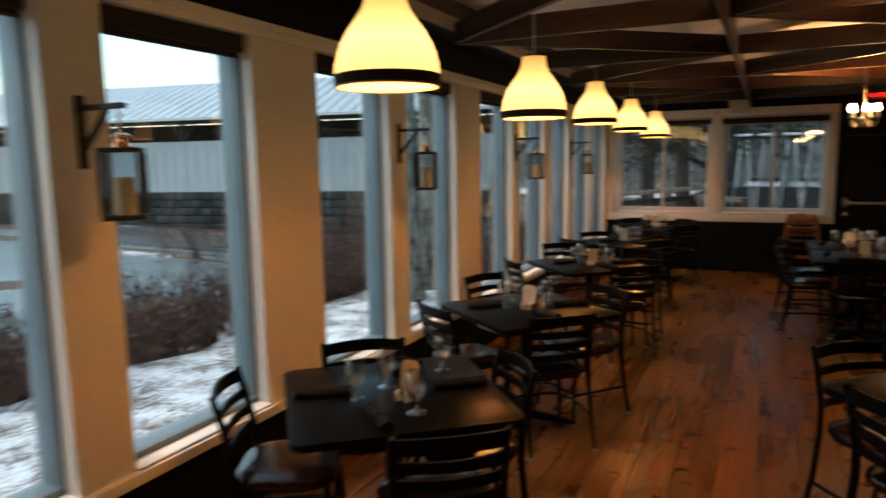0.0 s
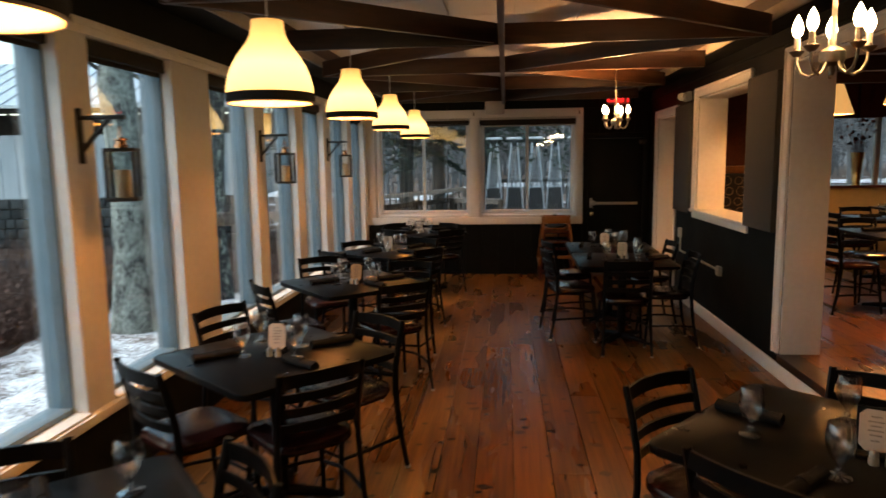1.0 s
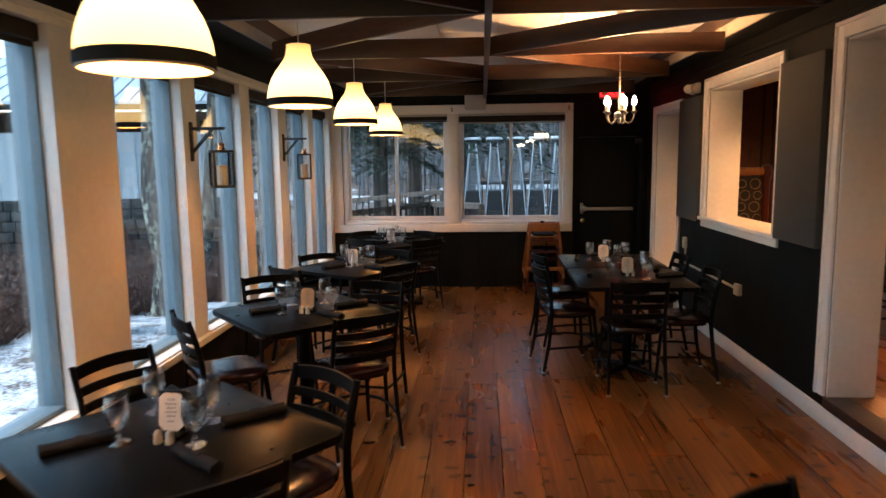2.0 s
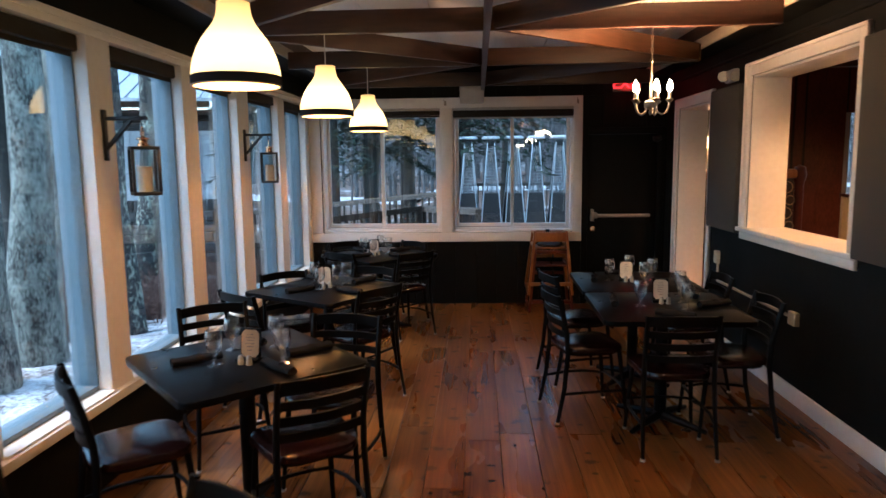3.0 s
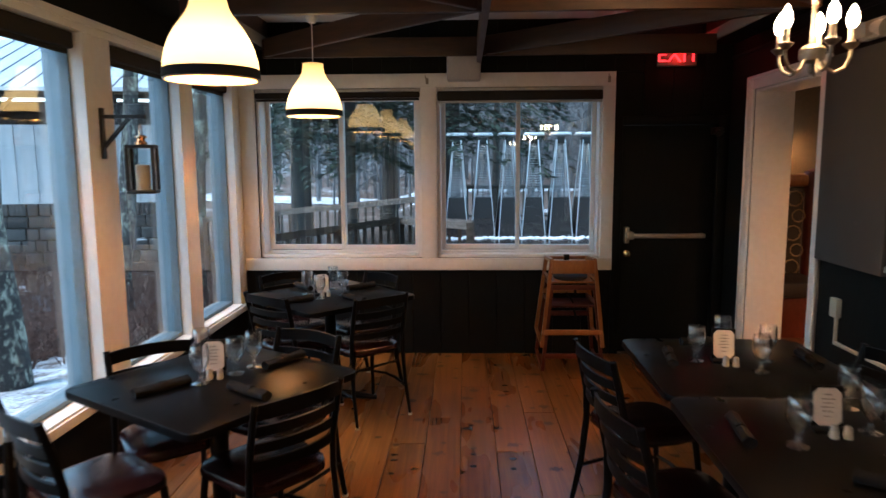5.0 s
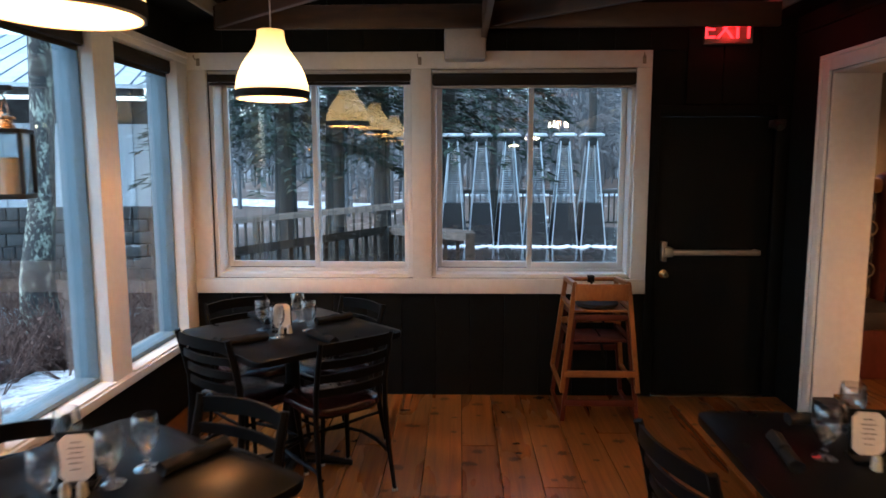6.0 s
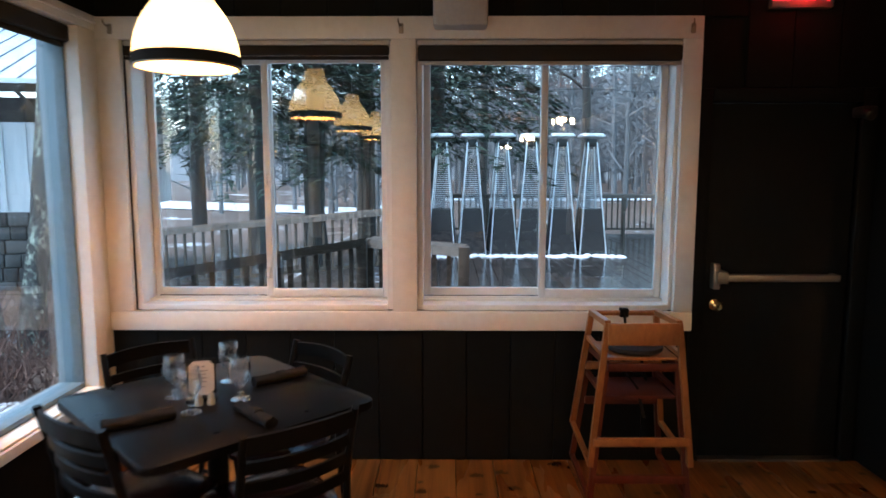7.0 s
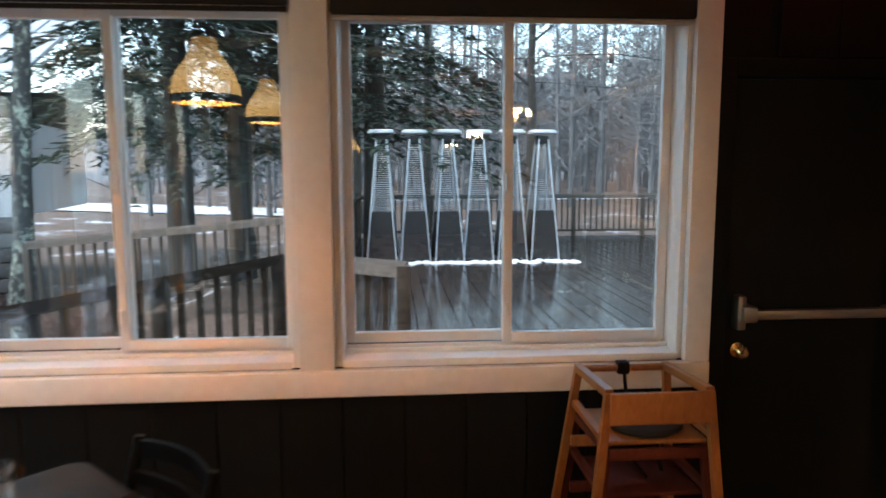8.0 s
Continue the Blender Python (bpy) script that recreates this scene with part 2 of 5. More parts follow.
def box(x0, x1, y0, y1, z0, z1, bevel=0.0, bm=None):
    one = bmesh.new()
    bmesh.ops.create_cube(one, size=1.0)
    for v in one.verts:
        v.co = Vector(((x0 + x1) / 2 + v.co.x * (x1 - x0), (y0 + y1) / 2 + v.co.y * (y1 - y0), (z0 + z1) / 2 + v.co.z * (z1 - z0)))
    if bevel:
        bmesh.ops.bevel(one, geom=one.edges[:], offset=bevel, segments=2, profile=0.5, affect="EDGES")
    if bm is None:
        return one
    tmp = bpy.data.meshes.new("tmp")
    one.to_mesh(tmp)
    one.free()
    bm.from_mesh(tmp)
    bpy.data.meshes.remove(tmp)
    return bm


def tube(points, radii, seg=8, bm=None, flat=1.0):
    """A tapered tube along points; flat squeezes it across."""
    bm = bm or bmesh.new()
    pts = [Vector(p) for p in points]
    if isinstance(radii, (int, float)):
        radii = [radii] * len(pts)
    rings, side = [], None
    for i, p in enumerate(pts):
        d = (pts[min(i + 1, len(pts) - 1)] - pts[max(i - 1, 0)]).normalized()
        if side is None:
            side = d.orthogonal().normalized()
        side = (side - d * side.dot(d)).normalized()
        up = d.cross(side)
        rings.append([bm.verts.new(p + radii[i] * (math.cos(a) * side + flat * math.sin(a) * up)) for a in (2 * math.pi * k / seg for k in range(seg))])
    for a, b in zip(rings, rings[1:]):
        for k in range(seg):
            bm.faces.new((a[k], a[(k + 1) % seg], b[(k + 1) % seg], b[k]))
    bm.faces.new(list(reversed(rings[0])))
    bm.faces.new(rings[-1])
    return bm


def lathe(profile, seg=20, bm=None, at=(0, 0, 0)):
    """A turned form from (radius, height) pairs; radius 0 closes an end."""
    bm = bm or bmesh.new()
    rings = []
    for r, z in profile:
        if r <= 0:
            rings.append([bm.verts.new((at[0], at[1], at[2] + z))])
        else:
            rings.append([bm.verts.new((at[0] + r * math.cos(2 * math.pi * k / seg), at[1] + r * math.sin(2 * math.pi * k / seg), at[2] + z)) for k in range(seg)])
    for a, b in zip(rings, rings[1:]):
        for k in range(seg):
            k2 = (k + 1) % seg
            if len(a) == 1 and len(b) == 1:
                continue
            if len(a) == 1:
                bm.faces.new((a[0], b[k2], b[k]))
            elif len(b) == 1:
                bm.faces.new((a[k], a[k2], b[0]))
            else:
                bm.faces.new((a[k], a[k2], b[k2], b[k]))
    return bm


def slab(outline, z0, z1, bevel=0.0):
    """A flat plate with the given outline of (x, y)."""
    bm = bmesh.new()
    low = [bm.verts.new((x, y, z0)) for x, y in outline]
    top = [bm.verts.new((x, y, z1)) for x, y in outline]
    bm.faces.new(list(reversed(low)))
    bm.faces.new(top)
    for i in range(len(low)):
        j = (i + 1) % len(low)
        bm.faces.new((low[i], low[j], top[j], top[i]))
    if bevel:
        edges = [e for e in bm.edges if abs(e.verts[0].co.z - e.verts[1].co.z) < 1e-6]
        bmesh.ops.bevel(bm, geom=edges, offset=bevel, segments=2, profile=0.5, affect="EDGES")
    return bm


def rounded(w, d, r, seg=6):
    pts = []
    for cx, cy, a0 in ((w / 2 - r, d / 2 - r, 0), (-w / 2 + r, d / 2 - r, 90), (-w / 2 + r, -d / 2 + r, 180), (w / 2 - r, -d / 2 + r, 270)):
        for k in range(seg + 1):
            a = radians(a0 + 90 * k / seg)
            pts.append((cx + r * math.cos(a), cy + r * math.sin(a)))
    return pts


def moved(bm, m):
    bmesh.ops.transform(bm, matrix=m, verts=bm.verts[:])
    return bm


def mesh_of(name, bm, mat, smooth=True):
    me = bpy.data.meshes.new(name)
    bmesh.ops.recalc_face_normals(bm, faces=bm.faces[:])
    bm.to_mesh(me)
    bm.free()
    me.materials.append(mat)
    if smooth:
        me.shade_smooth()
        me.set_sharp_from_angle(angle=radians(40))
    return me


def part(name, bm, mat, parent, label="", smooth=True):
    ob = new(name, mesh_of(name, bm, mat, smooth))
    ob.parent = parent
    return tagged(ob, label)


def root(name, m, label, category, group="", kind=""):
    ob = new(name)
    ob.empty_display_size = 0.1
    ob.matrix_world = m
    return tagged(ob, label, category, group, kind)


def solo(name, bm, mat, label, category, group="", kind="", smooth=True):
    return tagged(new(name, mesh_of(name, bm, mat, smooth)), label, category, group, kind)


# ---- the room: x across (windows at -2.2, inner wall at 1.82), y along, floor at 0 ----
WEST, EAST, NORTH, SOUTH = -2.2, 1.84, 10.47, -3.0
TOP = 2.78
STEP = 0.185
sub = solo("floor", box(WEST - 0.22, EAST, SOUTH, NORTH + 0.1, -0.12, -0.022), M_SUB, "orange varnished wide pine plank floor with knots", "floor", kind="structure")
floor_2 = solo("floor_2", box(EAST + 0.002, 8.2, -1.0, 11.3, -0.12, STEP - 0.022), M_SUB, "pine plank floor of the raised dining room", "floor", kind="structure")

ceil = box(WEST - 0.22, EAST + 0.1, SOUTH, NORTH + 0.15, TOP, TOP + 0.08)
for i in range(8):
    for j in range(24):
        x0, y0 = WEST + 0.08 + i * 0.5, SOUTH + 0.06 + j * 0.57
        if y0 + 0.57 < NORTH:
            box(x0 + 0.004, x0 + 0.496, y0 + 0.004, y0 + 0.566, TOP - 0.012 - 0.004 * ((i * 7 + j * 3) % 3), TOP + 0.002, bm=ceil)
solo("ceiling", ceil, M_CEIL, "off-white ceiling panels with thin seams above the beams", "ceiling", kind="structure", smooth=False)

# window wall: posts between tall windows
POSTS = [(-3.0, -2.0), (-1.05, -0.55), (0.32, 0.56), (1.40, 1.65), (2.45, 2.96), (3.74, 3.97), (4.79, 5.30), (6.11, 6.325), (7.18, 7.40), (8.18, 8.44), (9.29, 9.50), (10.29, 10.47)]
SILL, HEAD = 0.472, 2.283
west = root("wall_west", pose(WEST, 0, 0), "window wall with cream-painted posts over a charcoal base", "wall", kind="structure")
for y0, y1 in POSTS:
    part("post", box(-0.2, 0, y0, y1, SILL - 0.06, HEAD, 0.004), M_WHITE, west, "cream-painted flat post")
part("base_panel", box(-0.2, -0.012, SOUTH, NORTH, 0.0, SILL - 0.07), M_DARKWALL, west, "charcoal painted base wall")
part("header", box(-0.2, 0.004, SOUTH, NORTH, HEAD, 2.36, 0.004), M_WHITE, west, "cream-painted header board")
part("bead", box(-0.01, 0.016, SOUTH, NORTH, HEAD + 0.035, HEAD + 0.047, 0.003), M_WHITE, west)
part("sill_board", box(-0.2, 0.035, SOUTH, NORTH, SILL - 0.062, SILL - 0.012, 0.006), M_WHITE, west, "cream-painted long sill")
part("upper_wall", box(-0.2, -0.006, SOUTH, NORTH, 2.36, TOP), M_DARKWALL, west, "charcoal painted wall above the windows")
for k, ((a0, a1), (b0, b1)) in enumerate(zip(POSTS, POSTS[1:])):
    y0, y1 = a1, b0
    w = root(f"window_{k + 1}", pose(WEST, 0, 0), "tall fixed window pane in a blue-grey frame", "window", "tall windows", "structure")
    fx0, fx1 = -0.2, -0.07
    part("window_frame", box(fx0, fx1, y0, y0 + 0.014, SILL - 0.01, HEAD, 0.003), M_FRAMEBLUE, w)
    part("window_frame", box(fx0, fx1, y1 - 0.014, y1, SILL - 0.01, HEAD, 0.003), M_FRAMEBLUE, w)
    part("window_frame", box(fx0, fx1, y0 + 0.014, y1 - 0.014, SILL - 0.01, SILL + 0.025, 0.003), M_FRAMEBLUE, w)
    part("window_frame", box(fx0, fx1, y0 + 0.014, y1 - 0.014, HEAD - 0.035, HEAD, 0.003), M_FRAMEBLUE, w)
    part("window_sill", box(fx1, 0.02, y0, y1, SILL - 0.014, SILL, 0.003), M_WHITE, w)
    pane = part("pane", box(-0.125, -0.119, y0 + 0.01, y1 - 0.01, SILL + 0.02, HEAD - 0.03), M_PANE, w, smooth=False)
    pane.visible_shadow = False
    b = root("roller_blind", pose(WEST, 0, 0), "charcoal roller blind rolled up at the window head", "blind", "window blinds")
    part("cassette", box(-0.115, -0.035, y0 + 0.006, y1 - 0.006, HEAD - 0.085, HEAD - 0.004, 0.012), M_BLIND, b)
    part("bottom_bar", box(-0.085, -0.065, y0 + 0.015, y1 - 0.015, HEAD - 0.108, HEAD - 0.08, 0.006), M_BLIND, b)

# long eaves ledges on both sides, carrying the beam ends
for nm, xa, xb, face in (("eaves_ledge_west", WEST - 0.01, -1.93, -1.93), ("eaves_ledge_east", 1.60, EAST + 0.01, 1.60)):
    led = root(nm, pose(0, 0, 0), "long boxed eaves ledge with a pale painted edge", "ledge", kind="structure")
    lo, hi = min(xa, xb), max(xa, xb)
    part("soffit", box(lo, hi, SOUTH, NORTH, 2.56, 2.575), M_DARKWALL, led)
    part("fascia", box(face - 0.012, face + 0.012, SOUTH, NORTH, 2.552, 2.64, 0.004), M_LEDGE, led, "pale tan painted fascia board")
    part("plate", box(face - 0.03 if face < 0 else face + 0.012, face - 0.012 if face < 0 else face + 0.03, SOUTH, NORTH, 2.64, TOP), M_BEAM, led, "dark stained plate")
part_strip = solo("trim", box(EAST - 0.016, EAST, SOUTH, NORTH, 2.44, 2.465, 0.004), M_DARKWALL, "thin charcoal moulding along the wall top", "moulding", kind="structure")

# north wall with two slider windows and an exit door
north = root("wall_north", pose(0, NORTH, 0), "charcoal boarded end wall with white-cased windows", "wall", kind="structure")
WX = [(-2.07, -0.69), (-0.56, 0.81)]
WZ0, WZ1 = 0.835, 2.245
DX0, DX1, DZ = 0.97, 1.74, 1.93
part("wall_piece", box(WEST - 0.2, DX0, 0.016, 0.25, 0.0, WZ0), M_DARKWALL, north)
part("wall_piece", box(WEST - 0.2, WX[0][0], 0.016, 0.25, WZ0, WZ1), M_DARKWALL, north)
part("wall_piece", box(WX[0][1], WX[1][0], 0.016, 0.25, WZ0, WZ1), M_DARKWALL, north)
part("wall_piece", box(WX[1][1], DX0, 0.016, 0.25, WZ0, WZ1), M_DARKWALL, north)
part("wall_piece", box(WEST - 0.2, EAST + 0.27, 0.016, 0.25, WZ1, TOP), M_DARKWALL, north)
part("wall_piece", box(DX0, DX1, 0.016, 0.25, DZ, WZ1), M_DARKWALL, north)
part("wall_piece", box(DX1, EAST + 0.27, 0.016, 0.25, 0.0, WZ1), M_DARKWALL, north)
# window casing boards
cas = root("window_casing", pose(0, NORTH, 0), "wide white painted casing round the pair of windows", "trim", kind="structure")
part("casing_board", box(-2.2, 0.9, -0.022, 0.014, 2.245, 2.357, 0.004), M_WHITE, cas)
part("casing_board", box(-2.2, 0.9, -0.03, 0.014, 0.73, 0.832, 0.006), M_WHITE, cas)
part("casing_board", box(-2.2, -2.075, -0.022, 0.014, 0.832, 2.245, 0.004), M_WHITE, cas)
part("casing_board", box(-0.69, -0.56, -0.022, 0.014, 0.832, 2.245, 0.004), M_WHITE, cas)
part("casing_board", box(0.8, 0.9, -0.022, 0.014, 0.832, 2.245, 0.004), M_WHITE, cas)
for k, (x0, x1) in enumerate(WX):
    w = root(f"window_{k + 21}", pose(0, NORTH, 0), "white vinyl sliding window with two sashes", "window", "slider windows", "structure")
    part("window_frame", box(x0, x0 + 0.03, 0.018, 0.235, WZ0, WZ1, 0.004), M_VINYL, w)
    part("window_frame", box(x1 - 0.03, x1, 0.018, 0.235, WZ0, WZ1, 0.004), M_VINYL, w)
    part("window_frame", box(x0 + 0.03, x1 - 0.03, 0.018, 0.235, WZ1 - 0.05, WZ1, 0.004), M_VINYL, w)
    part("window_sill", box(x0 + 0.03, x1 - 0.03, 0.0, 0.235, WZ0, WZ0 + 0.03, 0.004), M_VINYL, w)
    part("track", box(x0 + 0.03, x1 - 0.03, 0.10, 0.115, WZ0 + 0.03, WZ0 + 0.046, 0.003), M_VINYL, w)
    part("track", box(x0 + 0.03, x1 - 0.03, 0.16, 0.175, WZ0 + 0.03, WZ0 + 0.047, 0.003), M_VINYL, w)
    mid = (x0 + x1) / 2 + 0.0
    for a, b, yy in ((x0 + 0.032, mid + 0.02, 0.182), (mid - 0.02, x1 - 0.032, 0.135)):
        s = 0.036
        sash = part("sash", box(a, a + s, yy, yy + 0.03, WZ0 + 0.05, WZ1 - 0.052, 0.004), M_VINYL, w)
        part("stile", box(b - s, b, yy, yy + 0.03, WZ0 + 0.05, WZ1 - 0.052, 0.004), M_VINYL, sash)
        part("rail", box(a + s, b - s, yy, yy + 0.03, WZ0 + 0.05, WZ0 + 0.092, 0.004), M_VINYL, sash)
        part("rail", box(a + s, b - s, yy, yy + 0.03, WZ1 - 0.095, WZ1 - 0.052, 0.004), M_VINYL, sash)
        pane = part("pane", box(a + s - 0.004, b - s + 0.004, yy + 0.012, yy + 0.018, WZ0 + 0.088, WZ1 - 0.092), M_PANE, sash, smooth=False)
        pane.visible_shadow = False
    part("latch", box(mid - 0.014, mid + 0.004, 0.113, 0.135, 1.50, 1.57, 0.004), M_VINYL, w)
    part("latch", box(mid - 0.014, mid + 0.004, 0.113, 0.135, 0.99, 1.05, 0.004), M_VINYL, w)
    b = root("roller_blind", pose(0, NORTH, 0), "charcoal roller blind rolled up under the window casing", "blind", "window blinds")
    drop = (-0.025, 0.003)[k]
    part("cassette", box(x0 + 0.006, x1 - 0.006, -0.01, 0.012, WZ1 - 0.028, WZ1 - 0.004, 0.004), M_GREYPLASTIC, b, "pale bracket rail")
    part("fabric_roll", box(x0 + 0.008, x1 - 0.008, -0.016, 0.012, WZ1 - 0.105 - drop, WZ1 - 0.03, 0.012), M_BLIND, b)
    part("bottom_bar", box(x0 + 0.012, x1 - 0.012, -0.006, 0.008, WZ1 - 0.125 - drop, WZ1 - 0.107 - drop, 0.004), M_GREYPLASTIC if k else M_BLIND, b)
for x in (-2.12, -0.635, 0.845):
    h = root("hook", pose(x, NORTH - 0.022, 2.30), "small dark metal hook on the window casing", "hook", "casing hooks")
    part("plate", box(-0.012, 0.012, -0.005, 0, -0.03, 0.02, 0.002), M_STEELCHAIN, h)
    part("arm", tube([(0, -0.004, 0.01), (-0.006, -0.03, 0.006), (-0.012, -0.045, 0.02), (-0.012, -0.042, 0.034)], 0.004, 6), M_STEELCHAIN, h)

door = root("door_1", pose(0, NORTH, 0), "charcoal painted exit door with a brushed panic bar", "door", kind="structure")
part("leaf", box(DX0 + 0.004, DX1 - 0.004, 0.03, 0.075, 0.012, DZ - 0.004, 0.004), M_DARKWALL, door)
for xx in ((DX0 - 0.07, DX0), (DX1, DX1 + 0.07)):
    part("door_frame", box(*xx, -0.008, 0.06, 0.0, DZ + 0.07, 0.006), M_DARKWALL, door)
part("door_frame", box(DX0, DX1, -0.008, 0.06, DZ, DZ + 0.07, 0.006), M_DARKWALL, door)
part("threshold", box(DX0, DX1, -0.02, 0.1, 0.0, 0.012, 0.003), M_STEELCHAIN, door)
bar = part("panic_bar", box(1.07, 1.655, -0.05, -0.012, 0.998, 1.036, 0.008), M_CHROME, door, "brushed nickel panic bar")
part("end_cap", box(1.015, 1.075, -0.055, 0.028, 0.988, 1.052, 0.008), M_CHROME, bar)
part("end_cap", box(1.63, 1.665, -0.045, 0.028, 0.998, 1.036, 0.008), M_CHROME, bar)
part("lock_plate", box(1.005, 1.04, -0.03, 0.028, 0.955, 1.09, 0.006), M_CHROME, bar)
knob = part("knob", moved(lathe([(0, 0), (0.03, 0), (0.03, 0.008), (0.013, 0.014), (0.013, 0.035), (0.024, 0.045), (0.026, 0.058), (0.017, 0.068), (0, 0.07)], 16), pose(1.035, 0.03, 0.863, 90, 0, 0)), M_BRASS, door, "round brass knob")
closer = root("security_camera", pose(1.70, NORTH - 0.02, 1.875), "small black camera on the door frame", "camera")
part("housing", box(-0.03, 0.05, -0.10, 0.0, -0.03, 0.025, 0.012), M_BLACKIRON, closer)
part("lens_tube", moved(lathe([(0, 0), (0.026, 0), (0.026, 0.05), (0.018, 0.055), (0, 0.05)], 12), pose(-0.01, -0.09, -0.01, 110, 0, 0)), M_BLACKIRON, closer)

# inner wall with doorway, serving hatch and a wide opening
T_WALL = 0.27
east = root("wall_east", pose(EAST, 0, 0), "charcoal painted inner wall", "wall", kind="structure")
DO = (9.06, 10.02, 2.16)
HT = (6.70, 8.17, 1.095, 2.268)
WO = (2.0, 5.86, 2.315)
for y0, y1, z0, z1 in ((SOUTH, WO[0], 0, TOP), (WO[0], WO[1], WO[2], TOP), (WO[1], HT[0], STEP, TOP), (HT[0], HT[1], STEP, HT[2]), (HT[0], HT[1], HT[3], TOP),
                       (HT[1], DO[0], STEP, TOP), (DO[0], DO[1], DO[2], TOP), (DO[1], NORTH + 0.016, 0, TOP), (WO[1], DO[0], 0, STEP)):
    part("wall_piece", box(0, T_WALL, y0, y1, z0, z1), M_DARKWALL, east)
base = root("baseboard", pose(EAST, 0, 0), "white painted baseboard along the inner wall", "baseboard", kind="structure")
part("board", box(-0.016, -0.001, SOUTH, DO[0] - 0.1, 0.0, 0.115, 0.004), M_WHITE, base)
part("step_nosing", box(-0.022, 0.16, WO[0], WO[1], 0.12, STEP - 0.001, 0.006), M_BEAM, base, "dark stained step edge")


def casing(name, y0, y1, z0, z1, label, sill=False):
    c = root(name, pose(EAST, 0, 0), label, "trim", kind="structure")
    w = 0.09
    for ya, yb in ((y0 - w, y0), (y1, y1 + w)):
        part("casing_board", box(-0.022, -0.001, ya, yb, z0, z1 + w, 0.005), M_WHITE, c)
        yo = ya if ya < y0 else yb
        part("back_band", box(-0.034, -0.001, min(yo, yo + (0.018 if ya < y0 else -0.018)), max(yo, yo + (0.018 if ya < y0 else -0.018)), z0, z1 + w + 0.004, 0.004), M_WHITE, c)
    part("casing_board", box(-0.022, -0.001, y0, y1, z1, z1 + w, 0.005), M_WHITE, c)
    part("back_band", box(-0.034, -0.001, y0 - w, y1 + w, z1 + w - 0.018, z1 + w + 0.006, 0.004), M_WHITE, c)
    for ya, yb in ((y0, y0 + 0.018), (y1 - 0.018, y1)):
        part("jamb", box(0, T_WALL + 0.012, ya, yb, z0, z1, 0.002), M_WHITE, c)
    part("head_jamb", box(0, T_WALL + 0.012, y0 + 0.018, y1 - 0.018, z1 - 0.018, z1, 0.002), M_WHITE, c)
    if sill:
        part("sill_board", box(-0.05, T_WALL + 0.03, y0 - w - 0.015, y1 + w + 0.015, z0 - 0.028, z0 + 0.004, 0.006), M_WHITE, c)
        part("apron", box(-0.024, -0.001, y0 - w, y1 + w, z0 - 0.09, z0 - 0.028, 0.005), M_WHITE, c)
    return c


casing("trim_doorway", DO[0], DO[1], 0.0, DO[2], "white painted doorway casing with deep jambs")
casing("trim_hatch", HT[0], HT[1], HT[2], HT[3], "white painted casing of the serving hatch", True)
casing("trim_opening", WO[0], WO[1], STEP, WO[2], "white painted casing of the wide opening")
strike = solo("strike_plate", box(EAST + 0.03, EAST + 0.10, DO[0] + 0.018, DO[0] + 0.03, 1.0, 1.14, 0.003), M_BLACKIRON, "black metal latch plate on the doorway jamb", "latch")

south = solo("wall_south", box(WEST - 0.2, EAST + 0.27, SOUTH - 0.15, SOUTH, -0.1, TOP), M_DARKWALL, "charcoal painted end wall", "wall", kind="structure")

# ---- ceiling timbers ----
TIES = [-2.86, -1.36, 0.14, 1.64, 2.64, 4.14, 5.64, 7.14, 8.66, 10.18]
CX, ZB, ZT = -0.213, 2.45, 2.592
for k, y in enumerate(TIES):
    for xa, xb in ((-1.90, CX - 0.02), (CX + 0.02, 1.588)):
        bm = box(xa, xb, y - 0.02, y + 0.02, ZB, ZT, 0.004)
        solo("tie_beam", bm, M_BEAMWARM if (k + (xa > -1)) % 2 else M_BEAM, "dark stained flat ceiling tie beam", "beam", "ceiling beams", "structure")
for k, (ya, yb) in enumerate(zip(TIES, TIES[1:])):
    flip = k % 2 == 0
    for h, (xa, xb) in enumerate(((-1.90, CX - 0.02), (CX + 0.02, 1.588))):
        p, q = (Vector((xa, ya, 0)), Vector((xb, yb, 0))) if not flip else (Vector((xa, yb, 0)), Vector((xb, ya, 0)))
        d = (q - p)
        ln = d.length - 0.09
        bm = box(-ln / 2, ln / 2, -0.019, 0.019, ZB + 0.006, ZT, 0.004)
        ob = solo("diagonal_beam", bm, M_BEAMWARM if (k + h) % 2 == 0 else M_BEAM, "dark stained diagonal ceiling brace", "beam", "ceiling beams", "structure")
        ob.matrix_world = Matrix.Translation((p + q) / 2) @ Matrix.Rotation(math.atan2(d.y, d.x), 4, "Z")
solo("ridge_strip", box(CX - 0.019, CX + 0.019, SOUTH, NORTH, ZB - 0.03, ZT, 0.004), M_BEAM, "dark stained lengthwise ceiling strip", "beam", kind="structure")

# ---- chairs ----


